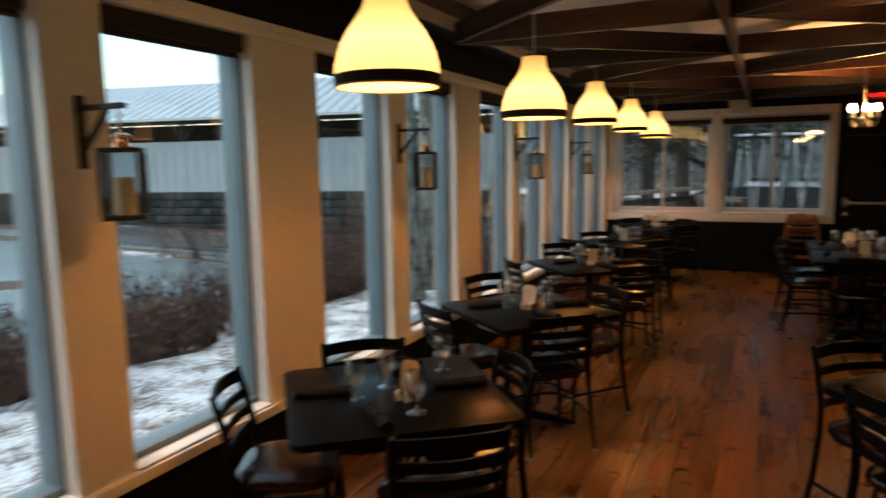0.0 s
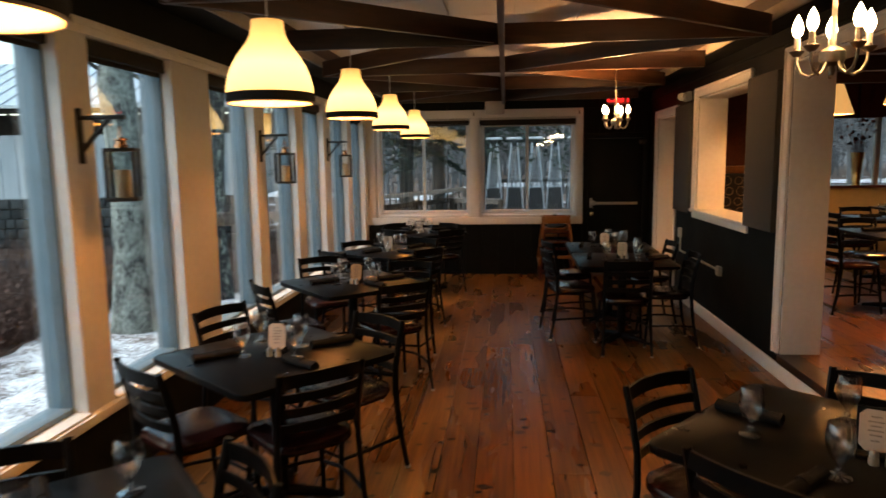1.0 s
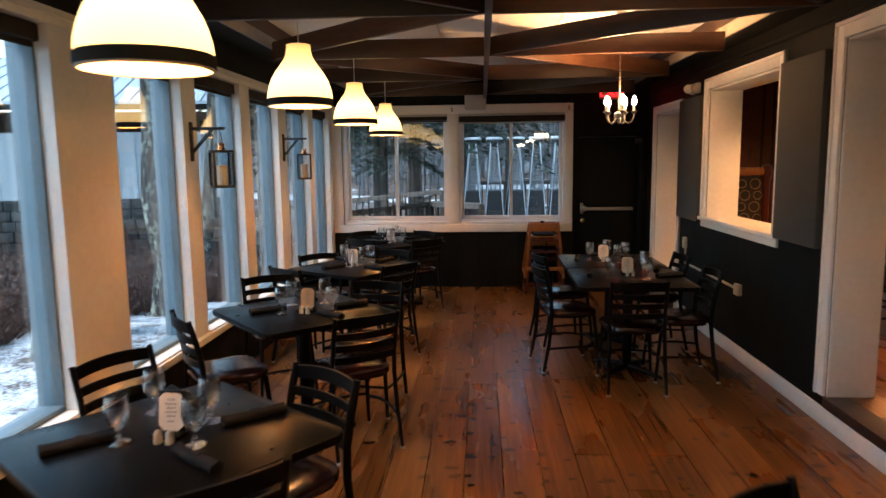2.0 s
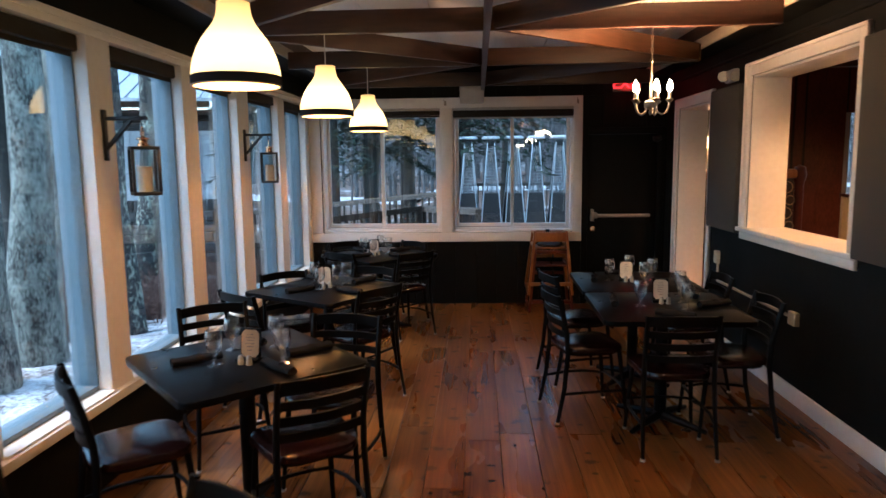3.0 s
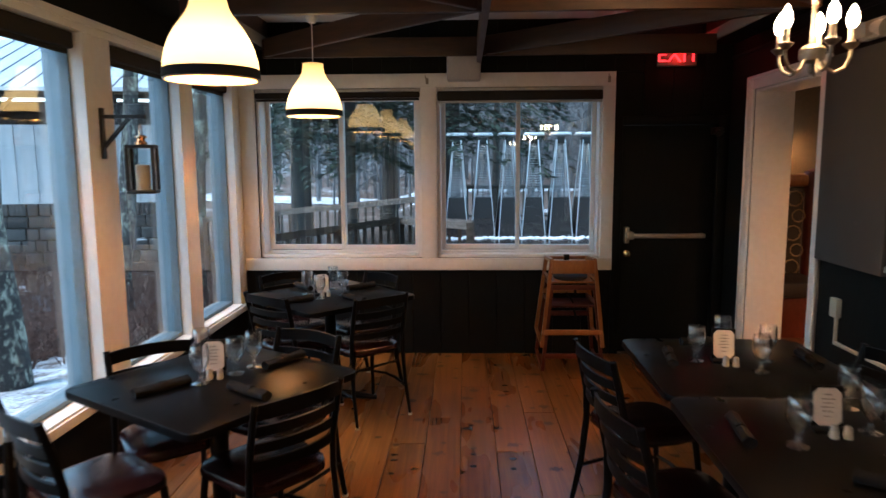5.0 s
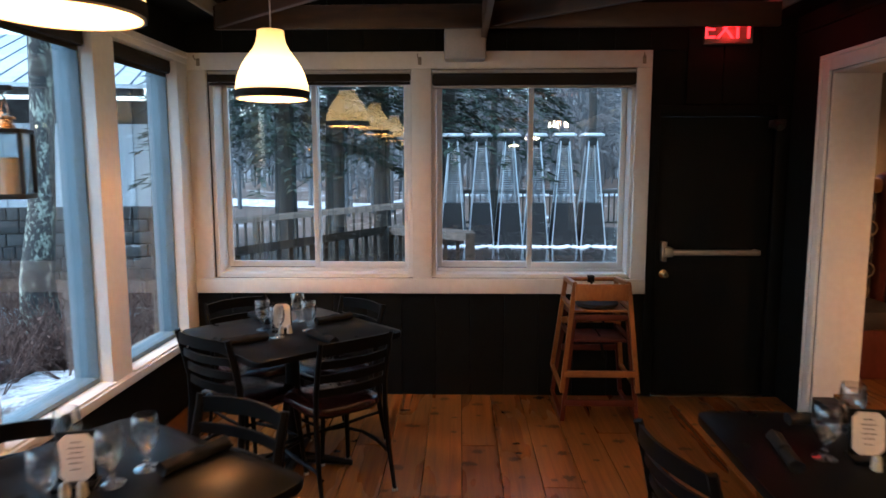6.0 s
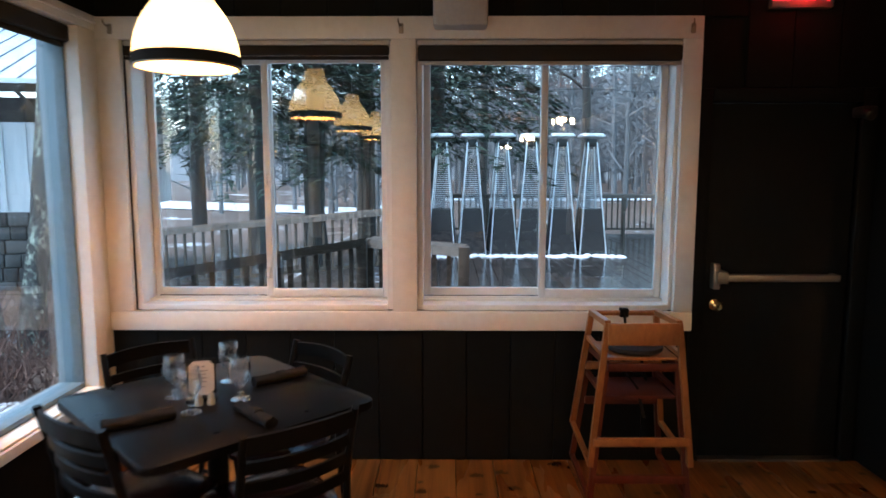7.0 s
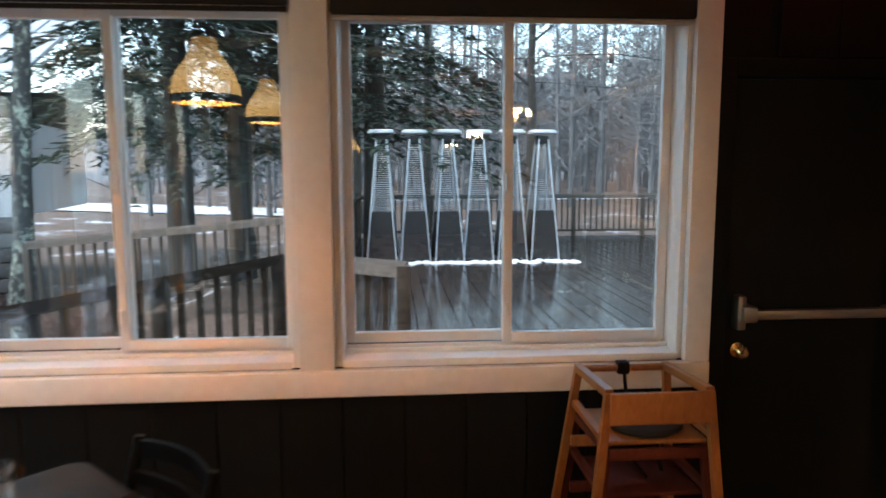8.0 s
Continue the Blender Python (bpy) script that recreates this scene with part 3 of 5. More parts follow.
def build_chair(m):
    c = root("dining_chair", m, "black metal ladder-back dining chair with a padded dark seat", "chair", "dining chairs")
    seat = bmesh.new()
    prof = [(0.0, 0.0), (0.0, 0.016), (-0.006, 0.03), (-0.03, 0.040), (-0.08, 0.046)]
    rings = []
    for ins, z in prof:
        o = []
        for x, y in rounded(0.41 + 2 * ins, 0.40 + 2 * ins, 0.11 + ins):
            o.append(seat.verts.new((x * (1.0 + 0.10 * y / 0.2), y, 0.445 + z)))
        rings.append(o)
    for a, b in zip(rings, rings[1:]):
        for k in range(len(a)):
            seat.faces.new((a[k], a[(k + 1) % len(a)], b[(k + 1) % len(a)], b[k]))
    seat.faces.new(list(reversed(rings[0])))
    seat.faces.new(rings[-1])
    part("seat", seat, M_SEAT, c, "dark burgundy vinyl padded seat")
    part("seat_frame", slab(rounded(0.37, 0.35, 0.09), 0.425, 0.444, 0.004), M_METAL, c)
    for s in (-1, 1):
        part("back_leg", tube([(s * 0.20, -0.245, 0.0), (s * 0.195, -0.20, 0.22), (s * 0.19, -0.178, 0.44), (s * 0.188, -0.183, 0.57), (s * 0.188, -0.208, 0.69), (s * 0.19, -0.242, 0.815)], [0.012, 0.0155, 0.017, 0.017, 0.017, 0.0155], 8, flat=0.8), M_METAL, c)
        part("front_leg", tube([(s * 0.20, 0.21, 0.0), (s * 0.185, 0.19, 0.22), (s * 0.17, 0.165, 0.44)], [0.011, 0.0135, 0.0155], 8), M_METAL, c)
        part("side_stretcher", tube([(s * 0.196, -0.20, 0.19), (s * 0.215, -0.06, 0.20), (s * 0.215, 0.07, 0.20), (s * 0.187, 0.193, 0.19)], 0.0095, 6), M_METAL, c)
        part("glide", tube([(s * 0.20, -0.245, 0.0), (s * 0.20, -0.245, 0.012)], 0.015, 8), M_GREYPLASTIC, c)
        part("glide", tube([(s * 0.20, 0.21, 0.0), (s * 0.20, 0.21, 0.012)], 0.014, 8), M_GREYPLASTIC, c)
    part("front_stretcher", tube([(-0.188, 0.192, 0.2), (-0.08, 0.205, 0.205), (0.08, 0.205, 0.205), (0.188, 0.192, 0.2)], 0.0095, 6), M_METAL, c)
    for z, h in ((0.778, 0.056), (0.703, 0.038), (0.633, 0.038), (0.563, 0.038)):
        bm = bmesh.new()
        n, rows_ = 10, []
        for k in range(n + 1):
            u = -1 + 2 * k / n
            x = 0.186 * u
            y = -0.182 - 0.055 * max(0, (z - 0.57) / 0.21) ** 1.3 - 0.035 * (1 - u * u)
            lift = 0.008 * (1 - u * u) if h > 0.05 else 0.0
            rows_.append([bm.verts.new((x, y + dy, z + dz + lift)) for dy, dz in ((-0.006, -h / 2), (0.006, -h / 2), (0.006, h / 2), (-0.006, h / 2))])
        for a, b in zip(rows_, rows_[1:]):
            for k in range(4):
                bm.faces.new((a[k], a[(k + 1) % 4], b[(k + 1) % 4], b[k]))
        bm.faces.new(rows_[0])
        bm.faces.new(list(reversed(rows_[-1])))
        part("slat", bm, M_METAL, c)
    return c


def build_table(m, w, d, label, skew=0):
    t = root("dining_table", m, label, "table", "dining tables")
    part("tabletop", slab(rounded(w, d, 0.05), 0.712, 0.742, 0.006), M_TABLE, t, "matt black laminate top")
    part("mount_plate", slab(rounded(0.36, 0.36, 0.03), 0.700, 0.711, 0.002), M_METAL, t)
    part("column", tube([(0, 0, 0.03), (0, 0, 0.70)], 0.038, 14), M_METAL, t)
    for k in range(4):
        a = radians(90 * k + 45 + skew)
        part("foot", tube([(0.03 * math.cos(a), 0.03 * math.sin(a), 0.045), (0.18 * math.cos(a), 0.18 * math.sin(a), 0.032), (0.31 * math.cos(a), 0.31 * math.sin(a), 0.014)], [0.030, 0.024, 0.014], 8), M_METAL, t)
    return t


first_chair, first_table = None, None


def chair_at(x, y, deg, seat_label=""):
    global first_chair
    m = pose(x, y, 0, 0, 0, deg)
    if first_chair is None:
        first_chair = build_chair(m)
        return first_chair
    return copy_thing(first_chair, m)


# ---- table setting ----
def build_goblet(m):
    return_me = root("goblet", m, "clear stemmed water goblet", "glass", "goblets")
    bm = lathe([(0, 0.0), (0.036, 0.0), (0.036, 0.003), (0.012, 0.009), (0.007, 0.018), (0.011, 0.026), (0.007, 0.034), (0.010, 0.048), (0.024, 0.062), (0.036, 0.085), (0.040, 0.108), (0.038, 0.135), (0.0345, 0.162), (0.0335, 0.163),
                (0.0365, 0.135), (0.038, 0.108), (0.034, 0.087), (0.022, 0.066), (0.0, 0.056)], 20)
    part("bowl", bm, M_GLASS, return_me)
    return return_me


def build_napkin(m):
    n = root("napkin_roll", m, "black cloth napkin rolled round cutlery", "napkin", "napkin rolls")
    bm = bmesh.new()
    rings, seg, ln = [], 14, 0.225
    for k in range(9):
        x = -ln / 2 + ln * k / 8
        ring = []
        for j in range(seg):
            a = 2 * math.pi * j / seg
            r = 0.0185 + 0.003 * noise.noise((x * 14, 2.0 * math.cos(a), 2.0 * math.sin(a))) + (0.002 if k in (0, 8) else 0) + (0.004 if j == 3 else 0)
            ring.append(bm.verts.new((x, r * 1.15 * math.cos(a), 0.0175 + r * 0.92 * math.sin(a))))
        rings.append(ring)
    for a, b in zip(rings, rings[1:]):
        for j in range(seg):
            bm.faces.new((a[j], a[(j + 1) % seg], b[(j + 1) % seg], b[j]))
    for ring, x, sgn in ((rings[0], -ln / 2 + 0.012, 1), (rings[-1], ln / 2 - 0.012, -1)):
        c = bm.verts.new((x, 0, 0.02))
        for j in range(seg):
            bm.faces.new((ring[j], c, ring[(j + 1) % seg]))
    part("cloth", bm, M_NAPKIN, n)
    band = tube([(-0.01, 0, 0.0195), (0.022, 0, 0.0195)], 0.0232, 14, flat=0.84)
    part("band", band, M_NAPKIN, n)
    return n


def build_menu(m, paper=None):
    h = root("menu_holder", m, "black table card holder with a cream octagonal card", "menu holder", "menu holders")
    part("back_panel", moved(box(-0.051, 0.051, -0.004, 0.004, 0.0, 0.148, 0.002), pose(0, 0.016, 0, -8, 0, 0)), M_METAL, h)
    part("foot_block", box(-0.053, 0.053, -0.03, 0.045, 0.0, 0.014, 0.003), M_METAL, h)
    w, z0, z1, cut = 0.044, 0.016, 0.141, 0.017
    pts = [(-w + cut, z0), (w - cut, z0), (w, z0 + cut), (w, z1 - cut), (w - cut, z1), (-w + cut, z1), (-w, z1 - cut), (-w, z0 + cut)]
    bm = moved(slab(pts, -0.0015, 0.0015), pose(0, 0, 0, 90, 0, 0))
    tilt = pose(0, 0.009, 0, -8, 0, 0)
    card = part("card", moved(bm, tilt), paper or M_CARD, h, "tan wooden card with lines of dark print" if paper else "cream card with lines of small dark print")
    for z, half in ((0.120, 0.014), (0.105, 0.022), (0.092, 0.016), (0.078, 0.021), (0.064, 0.017), (0.047, 0.012)):
        part("print_line", moved(box(-half, half, -0.0025, -0.0013, z - 0.0012, z + 0.0012), tilt), M_INK, card)
    return h


def build_tan_menu(m):
    return tagged(build_menu(m, M_TANCARD), "black table card holder with a tan octagonal card")


def build_shaker(m):
    s = root("salt_shaker", m, "small glass shaker with a metal cap", "shaker", "shakers")
    part("jar", lathe([(0, 0), (0.014, 0), (0.015, 0.005), (0.013, 0.026), (0.012, 0.029), (0, 0.029)], 10), M_PLASTIC, s, "glass jar full of salt")
    part("cap", lathe([(0.013, 0.027), (0.013, 0.036), (0.008, 0.043), (0, 0.044)], 10), M_CHROME, s, "steel cap")
    return s


firsts = {}


def put(kind, build, m):
    if kind not in firsts:
        firsts[kind] = build(m)
        return firsts[kind]
    return copy_thing(firsts[kind], m)


def setting(x, y, deg, face, z=0.742, tan=False, seed=0):
    rnd = random.Random(seed)
    base_m = pose(x, y, z, 0, 0, deg)
    for nx, ny, a in ((-0.22, 0.09, 4), (0.0, -0.25, 88), (0.28, -0.03, 2), (0.06, 0.26, 93)):
        put("napkin", build_napkin, base_m @ pose(nx + rnd.uniform(-0.015, 0.015), ny + rnd.uniform(-0.015, 0.015), 0, 0, 0, a + rnd.uniform(-7, 7)))
    for gx, gy in ((-0.14, -0.02), (0.07, -0.15), (0.15, 0.03), (0.01, 0.14)):
        put("goblet", build_goblet, base_m @ pose(gx + rnd.uniform(-0.012, 0.012), gy + rnd.uniform(-0.012, 0.012), 0, 0, 0, 0))
    menu_at(x, y, face, z, tan)


def menu_at(x, y, face, z=0.742, tan=False):
    put(*(("tan_menu", build_tan_menu) if tan else ("menu", build_menu)), pose(x, y, z, 0, 0, face))
    for dx in (-0.006, 0.036):
        s = pose(x, y, z, 0, 0, face) @ Vector((dx, -0.055, 0))
        put("shaker", build_shaker, pose(s.x, s.y, z))


def lay_table(menu, goblets, napkins, face, tan=False):
    """The setting of one table: card holder, water goblets and rolled napkins (x, y, turn)."""
    menu_at(*menu, face, tan=tan)
    for gx, gy in goblets:
        put("goblet", build_goblet, pose(gx, gy, 0.742))
    for nx, ny, na in napkins:
        put("napkin", build_napkin, pose(nx, ny, 0.742, 0, 0, na))


SIDE = 0.85
TABLES = [(-1.306, 2.165, 40), (-1.30, 3.86, 52), (-1.36, 5.772, 42), (-1.367, 7.535, 58), (-1.255, 9.335, 45), (0.849, 2.95, 48), (0.865, 6.925, -1), (0.88, 7.775, -1)]
for x, y, a in TABLES:
    m = pose(x, y, 0, 0, 0, a)
    if first_table is None:
        first_table = build_table(m, SIDE, SIDE, "square black laminate dining table set for four")
    else:
        copy_thing(first_table, m)
# the middle of each chair's top rail, and its turn
CHAIRS = [
    (-1.89, 1.84, -61), (-0.841, 1.732, 37), (-1.702, 2.572, 219), (-0.917, 2.577, 132),
    (-1.742, 3.41, -35), (-0.947, 3.442, 42), (-1.881, 4.557, 246), (-0.884, 4.357, 142),
    (-1.925, 5.31, -52), (-0.884, 5.345, 35), (-1.855, 6.63, 213), (-0.995, 6.37, 171),
    (-1.841, 6.98, -37), (-0.927, 7.20, 50), (-1.77, 7.814, 220), (-1.10, 8.06, 153),
    (-1.583, 8.95, -33), (-0.843, 8.93, 40), (-1.71, 9.81, 226), (-0.945, 9.79, 137),
    (0.40, 3.375, 219), (0.458, 2.589, -50), (1.25, 3.40, 138), (1.295, 2.55, 48),
    (0.82, 6.345, 0), (0.18, 7.05, -79), (0.235, 7.74, -76), (1.47, 6.84, 90), (1.48, 7.66, 92)]
for x, y, a in CHAIRS:
    chair_at(x - 0.242 * math.sin(radians(a)), y + 0.242 * math.cos(radians(a)), a)

lay_table((-1.23, 2.15), ((-1.40, 2.04), (-1.11, 2.0), (-1.36, 2.21), (-1.24, 2.50)), ((-1.54, 2.01, 31), (-1.08, 2.33, 38), (-1.20, 1.88, -45), (-1.45, 2.42, -50)), -4, True)
lay_table((-1.30, 3.87), ((-1.44, 3.81), (-1.18, 3.80), (-1.21, 4.0), (-1.45, 4.08)), ((-1.55, 3.77, 41), (-1.12, 3.67, -36), (-1.06, 4.02, 38), (-1.40, 4.2, -40)), -6)
lay_table((-1.33, 5.74), ((-1.46, 5.67), (-1.16, 5.71), (-1.47, 5.92), (-1.27, 5.98)), ((-1.56, 5.71, 39), (-1.15, 5.60, -42), (-1.08, 5.88, 41), (-1.42, 6.08, -48)), -12, True)
lay_table((-1.40, 7.59), ((-1.41, 7.48), (-1.31, 7.61), (-1.26, 7.71), (-1.51, 7.75)), ((-1.53, 7.39, 50), (-1.17, 7.35, -36), (-1.14, 7.76, 58), (-1.52, 7.86, -36)), 12)
lay_table((-1.30, 9.32), ((-1.41, 9.35), (-1.29, 9.19), (-1.16, 9.33), (-1.27, 9.54)), ((-1.42, 9.08, 34), (-1.05, 9.13, -46), (-1.07, 9.55, 42), (-1.49, 9.55, -50)), 16)
lay_table((0.83, 7.80), ((0.71, 7.82), (1.03, 7.83), (0.90, 8.02), (0.93, 7.66)), ((0.60, 7.83, 80), (0.84, 8.09, 5), (1.20, 7.80, 84)), -8)
lay_table((0.88, 7.03), ((0.72, 6.91), (0.98, 6.83), (1.01, 7.02), (1.06, 7.24)), ((0.85, 6.61, -38), (1.17, 6.91, 23), (0.58, 7.0, 82), (1.16, 7.22, 70)), -6)
lay_table((0.92, 2.85), ((0.61, 3.0), (0.75, 2.71), (0.98, 3.14), (1.07, 2.82)), ((0.66, 3.16, -41), (0.62, 2.63, 42), (1.12, 3.12, 45), (1.03, 2.62, -45)), -24)

# ---- pendant lamps ----
PENDANTS = [(-1.195, 2.0), (-1.205, 3.70), (-1.305, 5.70), (-1.342, 7.59), (-1.345, 9.44), (-1.19, 0.2), (-1.19, -1.6)]
RIMS = [1.935, 1.913, 1.972, 1.972, 1.952, 1.92, 1.92]


def build_pendant(m):
    p = root("pendant_lamp", m, "bell-shaped cream fabric pendant lamp with a black band, lit", "lamp", "pendant lamps")
    outer = [(0.186, 0.0), (0.187, 0.04), (0.183, 0.075), (0.173, 0.115), (0.157, 0.155), (0.136, 0.192), (0.112, 0.225), (0.090, 0.255), (0.076, 0.285), (0.070, 0.315), (0.068, 0.345)]
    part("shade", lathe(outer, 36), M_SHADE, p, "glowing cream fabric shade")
    part("lining", lathe([(r - 0.006, z) for r, z in outer[:-1]] + [(0.0, 0.335)], 36), M_SHADEIN, p, "bright inner lining")
    part("band", lathe([(0.1865, 0.002), (0.1905, 0.004), (0.1905, 0.038), (0.1865, 0.04)], 36), M_BAND, p, "black velvet band")
    part("rim", lathe([(0.178, -0.004), (0.1865, -0.004), (0.1865, 0.003), (0.178, 0.003)], 36), M_CARD, p)
    part("cap", lathe([(0.069, 0.343), (0.055, 0.349), (0.012, 0.352), (0, 0.352)], 20), M_CORD, p)
    part("cord", tube([(0, 0, 0.35), (0, 0, TOP - 0.01 - RIMS[0])], 0.004, 6), M_CORD, p, "white cord")
    part("canopy", lathe([(0, 0.61), (0.022, 0.61), (0.036, 0.625), (0.042, 0.65), (0.042, 0.685), (0, 0.685)], 16), M_CORD, p, "white ceiling cup")
    part("bulb", lathe([(0, 0.10), (0.02, 0.105), (0.032, 0.13), (0.03, 0.16), (0.016, 0.19), (0.014, 0.22), (0, 0.22)], 12), M_SHADEIN, p, "frosted bulb")
    return p


for k, (x, y) in enumerate(PENDANTS):
    put("pendant", build_pendant, pose(x, y, RIMS[k], 0, 0, 40 * k))
    lamp("pendant_light", "POINT", (x, y, RIMS[k] + 0.105), PENDANT_W, WARM, 0.04)

# ---- chandeliers ----


def build_chandelier(m):
    c = root("chandelier", m, "small pewter five-arm chandelier with lit flame bulbs", "chandelier", "chandeliers")
    part("body", lathe([(0, -0.10), (0.008, -0.095), (0.012, -0.08), (0.008, -0.065), (0.035, -0.055), (0.040, -0.045), (0.040, -0.018), (0.030, -0.008), (0.012, 0.0), (0.009, 0.05), (0.007, 0.22), (0, 0.22)], 16), M_STEELCHAIN, c)
    for k in range(5):
        a = radians(72 * k + 20)
        ca, sa = math.cos(a), math.sin(a)
        pts = [(0.03, -0.05), (0.042, -0.08), (0.068, -0.095), (0.095, -0.082), (0.11, -0.05), (0.112, -0.02)]
        arm = part("arm", tube([(r * ca, r * sa, z) for r, z in pts], 0.006, 8), M_STEELCHAIN, c)
        part("cup", lathe([(0, -0.025), (0.012, -0.022), (0.024, -0.008), (0.026, -0.004), (0.014, 0.0), (0.012, 0.004), (0, 0.004)], 12, at=(0.112 * ca, 0.112 * sa, 0)), M_STEELCHAIN, arm)
        part("candle_sleeve", lathe([(0, 0.004), (0.0105, 0.004), (0.0105, 0.042), (0, 0.042)], 10, at=(0.112 * ca, 0.112 * sa, 0)), M_CARD, arm, "ivory sleeve")
        part("flame_bulb", lathe([(0.006, 0.042), (0.015, 0.054), (0.0185, 0.07), (0.015, 0.09), (0.006, 0.11), (0, 0.12)], 10, at=(0.112 * ca, 0.112 * sa, 0)), M_BULB, arm, "glowing flame bulb")
    part("ring", moved(tube([(0.016 * math.cos(radians(30 * k)), 0, 0.016 * math.sin(radians(30 * k))) for k in range(13)], 0.003, 6), pose(0, 0, 0.236)), M_STEELCHAIN, c)
    n = 12
    for k in range(n):
        z = 0.265 + k * (TOP - 0.03 - m.translation.z - 0.28) / n
        link = [(0.008 * math.cos(radians(45 * j)), 0, 0.018 * math.sin(radians(45 * j))) for j in range(9)]
        part("chain_link", moved(tube(link, 0.0022, 5), pose(0, 0, z, 0, 0, 90 * (k % 2))), M_STEELCHAIN, c)
    part("canopy", lathe([(0, TOP - 0.035 - m.translation.z), (0.03, TOP - 0.03 - m.translation.z), (0.055, TOP - 0.012 - m.translation.z), (0, TOP - 0.012 - m.translation.z)], 16), M_STEELCHAIN, c)
    return c


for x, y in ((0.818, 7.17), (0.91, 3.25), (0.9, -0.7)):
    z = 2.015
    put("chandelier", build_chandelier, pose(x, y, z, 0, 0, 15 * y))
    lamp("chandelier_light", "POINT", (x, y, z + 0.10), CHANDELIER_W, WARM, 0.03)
    # added spot, not one of the bulbs: extra light for the ceiling and beams
    up = lamp("ceiling_fill_spot", "SPOT", (x, y, z + 0.12), 36.0 * CHANDELIER_W, WARM, 0.03)
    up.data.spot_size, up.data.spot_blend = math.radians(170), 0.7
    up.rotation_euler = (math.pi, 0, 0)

# ---- lantern brackets on the posts ----


def build_bracket(m):
    b = root("wall_bracket", m, "black iron wall bracket", "bracket", "lantern brackets")
    part("upright", box(0, 0.016, -0.016, 0.016, -0.15, 0.11, 0.003), M_BLACKIRON, b)
    part("arm", box(0.012, 0.235, -0.011, 0.011, 0.055, 0.075, 0.003), M_BLACKIRON, b)
    part("brace", tube([(0.012, 0, -0.09), (0.15, 0, 0.058)], 0.012, 4), M_BLACKIRON, b)
    part("hook", tube([(0.20, 0, 0.058), (0.20, 0, 0.04), (0.207, 0, 0.028), (0.212, 0, 0.036)], 0.004, 6), M_BLACKIRON, b)
    return b


def build_lantern(m):
    n = root("lantern", m, "black framed glass lantern with copper top and pillar candle", "lantern", "lanterns")
    w, z0, z1 = 0.062, -0.345, -0.125
    part("base", box(-w - 0.006, w + 0.006, -w - 0.006, w + 0.006, z0 - 0.014, z0 + 0.004, 0.003), M_BLACKIRON, n)
    for sx in (-1, 1):
        for sy in (-1, 1):
            part("corner_bar", box(sx * w - 0.008, sx * w + 0.008, sy * w - 0.008, sy * w + 0.008, z0 + 0.004, z1, 0.002), M_BLACKIRON, n)
    for s in (-1, 1):
        p = part("pane", box(s * w - 0.0015, s * w + 0.0015, -w + 0.008, w - 0.008, z0 + 0.004, z1), M_PANE, n, smooth=False)
        p.visible_shadow = False
        p = part("pane", box(-w + 0.008, w - 0.008, s * w - 0.0015, s * w + 0.0015, z0 + 0.004, z1), M_PANE, n, smooth=False)
        p.visible_shadow = False
    part("top_frame", box(-w - 0.008, w + 0.008, -w - 0.008, w + 0.008, z1, z1 + 0.016, 0.004), M_BLACKIRON, n)
    part("chimney", lathe([(0.030, z1 + 0.016), (0.030, z1 + 0.030), (0.022, z1 + 0.034), (0.022, z1 + 0.048), (0.032, z1 + 0.052), (0.030, z1 + 0.060), (0.010, z1 + 0.068), (0, z1 + 0.070)], 16), M_COPPER, n, "polished copper vent cap")
    part("handle", tube([(0, 0.034 * math.cos(radians(a)), z1 + 0.055 + 0.066 * math.sin(radians(a))) for a in range(0, 181, 15)], 0.0035, 6), M_COPPER, n, "copper bail handle")
    part("candle", lathe([(0, z0 + 0.004), (0.036, z0 + 0.004), (0.036, z0 + 0.13), (0.028, z0 + 0.135), (0.0, z0 + 0.128)], 18), M_CANDLE, n, "ivory pillar candle")
    part("wick", tube([(0, 0, z0 + 0.128), (0.002, 0, z0 + 0.145)], 0.002, 5), M_INK, n)
    return n


for k, y in enumerate((1.53, 3.85, 6.21, 8.30)):
    put("bracket", build_bracket, pose(WEST, y, 1.815))
    put("lantern", build_lantern, pose(WEST + 0.205, y, 1.845, 0, 0, (42, 20, 35, 15)[k]))

# ---- fittings on the inner and end walls ----
for nm, y0, y1, z0, z1 in (("a", 8.28, 8.93, 1.045, 2.225), ("b", 5.985, 6.585, 1.08, 2.275)):
    p = root("acoustic_panel", pose(EAST, 0, 0), "charcoal grey fabric acoustic panel hung flat on the wall", "acoustic panel", "acoustic panels")
    part("panel", box(-0.062, -0.012, y0, y1, z0, z1, 0.008), M_FELT, p)
    part("backing", box(-0.012, -0.001, y0 + 0.02, y1 - 0.02, z0 + 0.02, z1 - 0.02), M_BEAM, p)

em = root("emergency_light", pose(EAST - 0.002, 8.54, 2.305), "off-white twin-head emergency light on the wall", "emergency light")
part("housing", box(-0.05, 0.0, -0.10, 0.10, -0.045, 0.055, 0.01), M_GREYPLASTIC, em)
for s in (-1, 1):
    head = part("lamp_head", moved(lathe([(0, -0.03), (0.022, -0.03), (0.04, 0.02), (0.044, 0.045), (0.044, 0.05), (0, 0.046)], 14), pose(-0.065, s * 0.085, 0.0, 70 if s > 0 else 110, -60, 0)), M_GREYPLASTIC, em)
part("lens_grid", box(-0.056, -0.051, -0.03, 0.07, -0.03, 0.045, 0.003), M_CHROME, em, "prismatic lens")

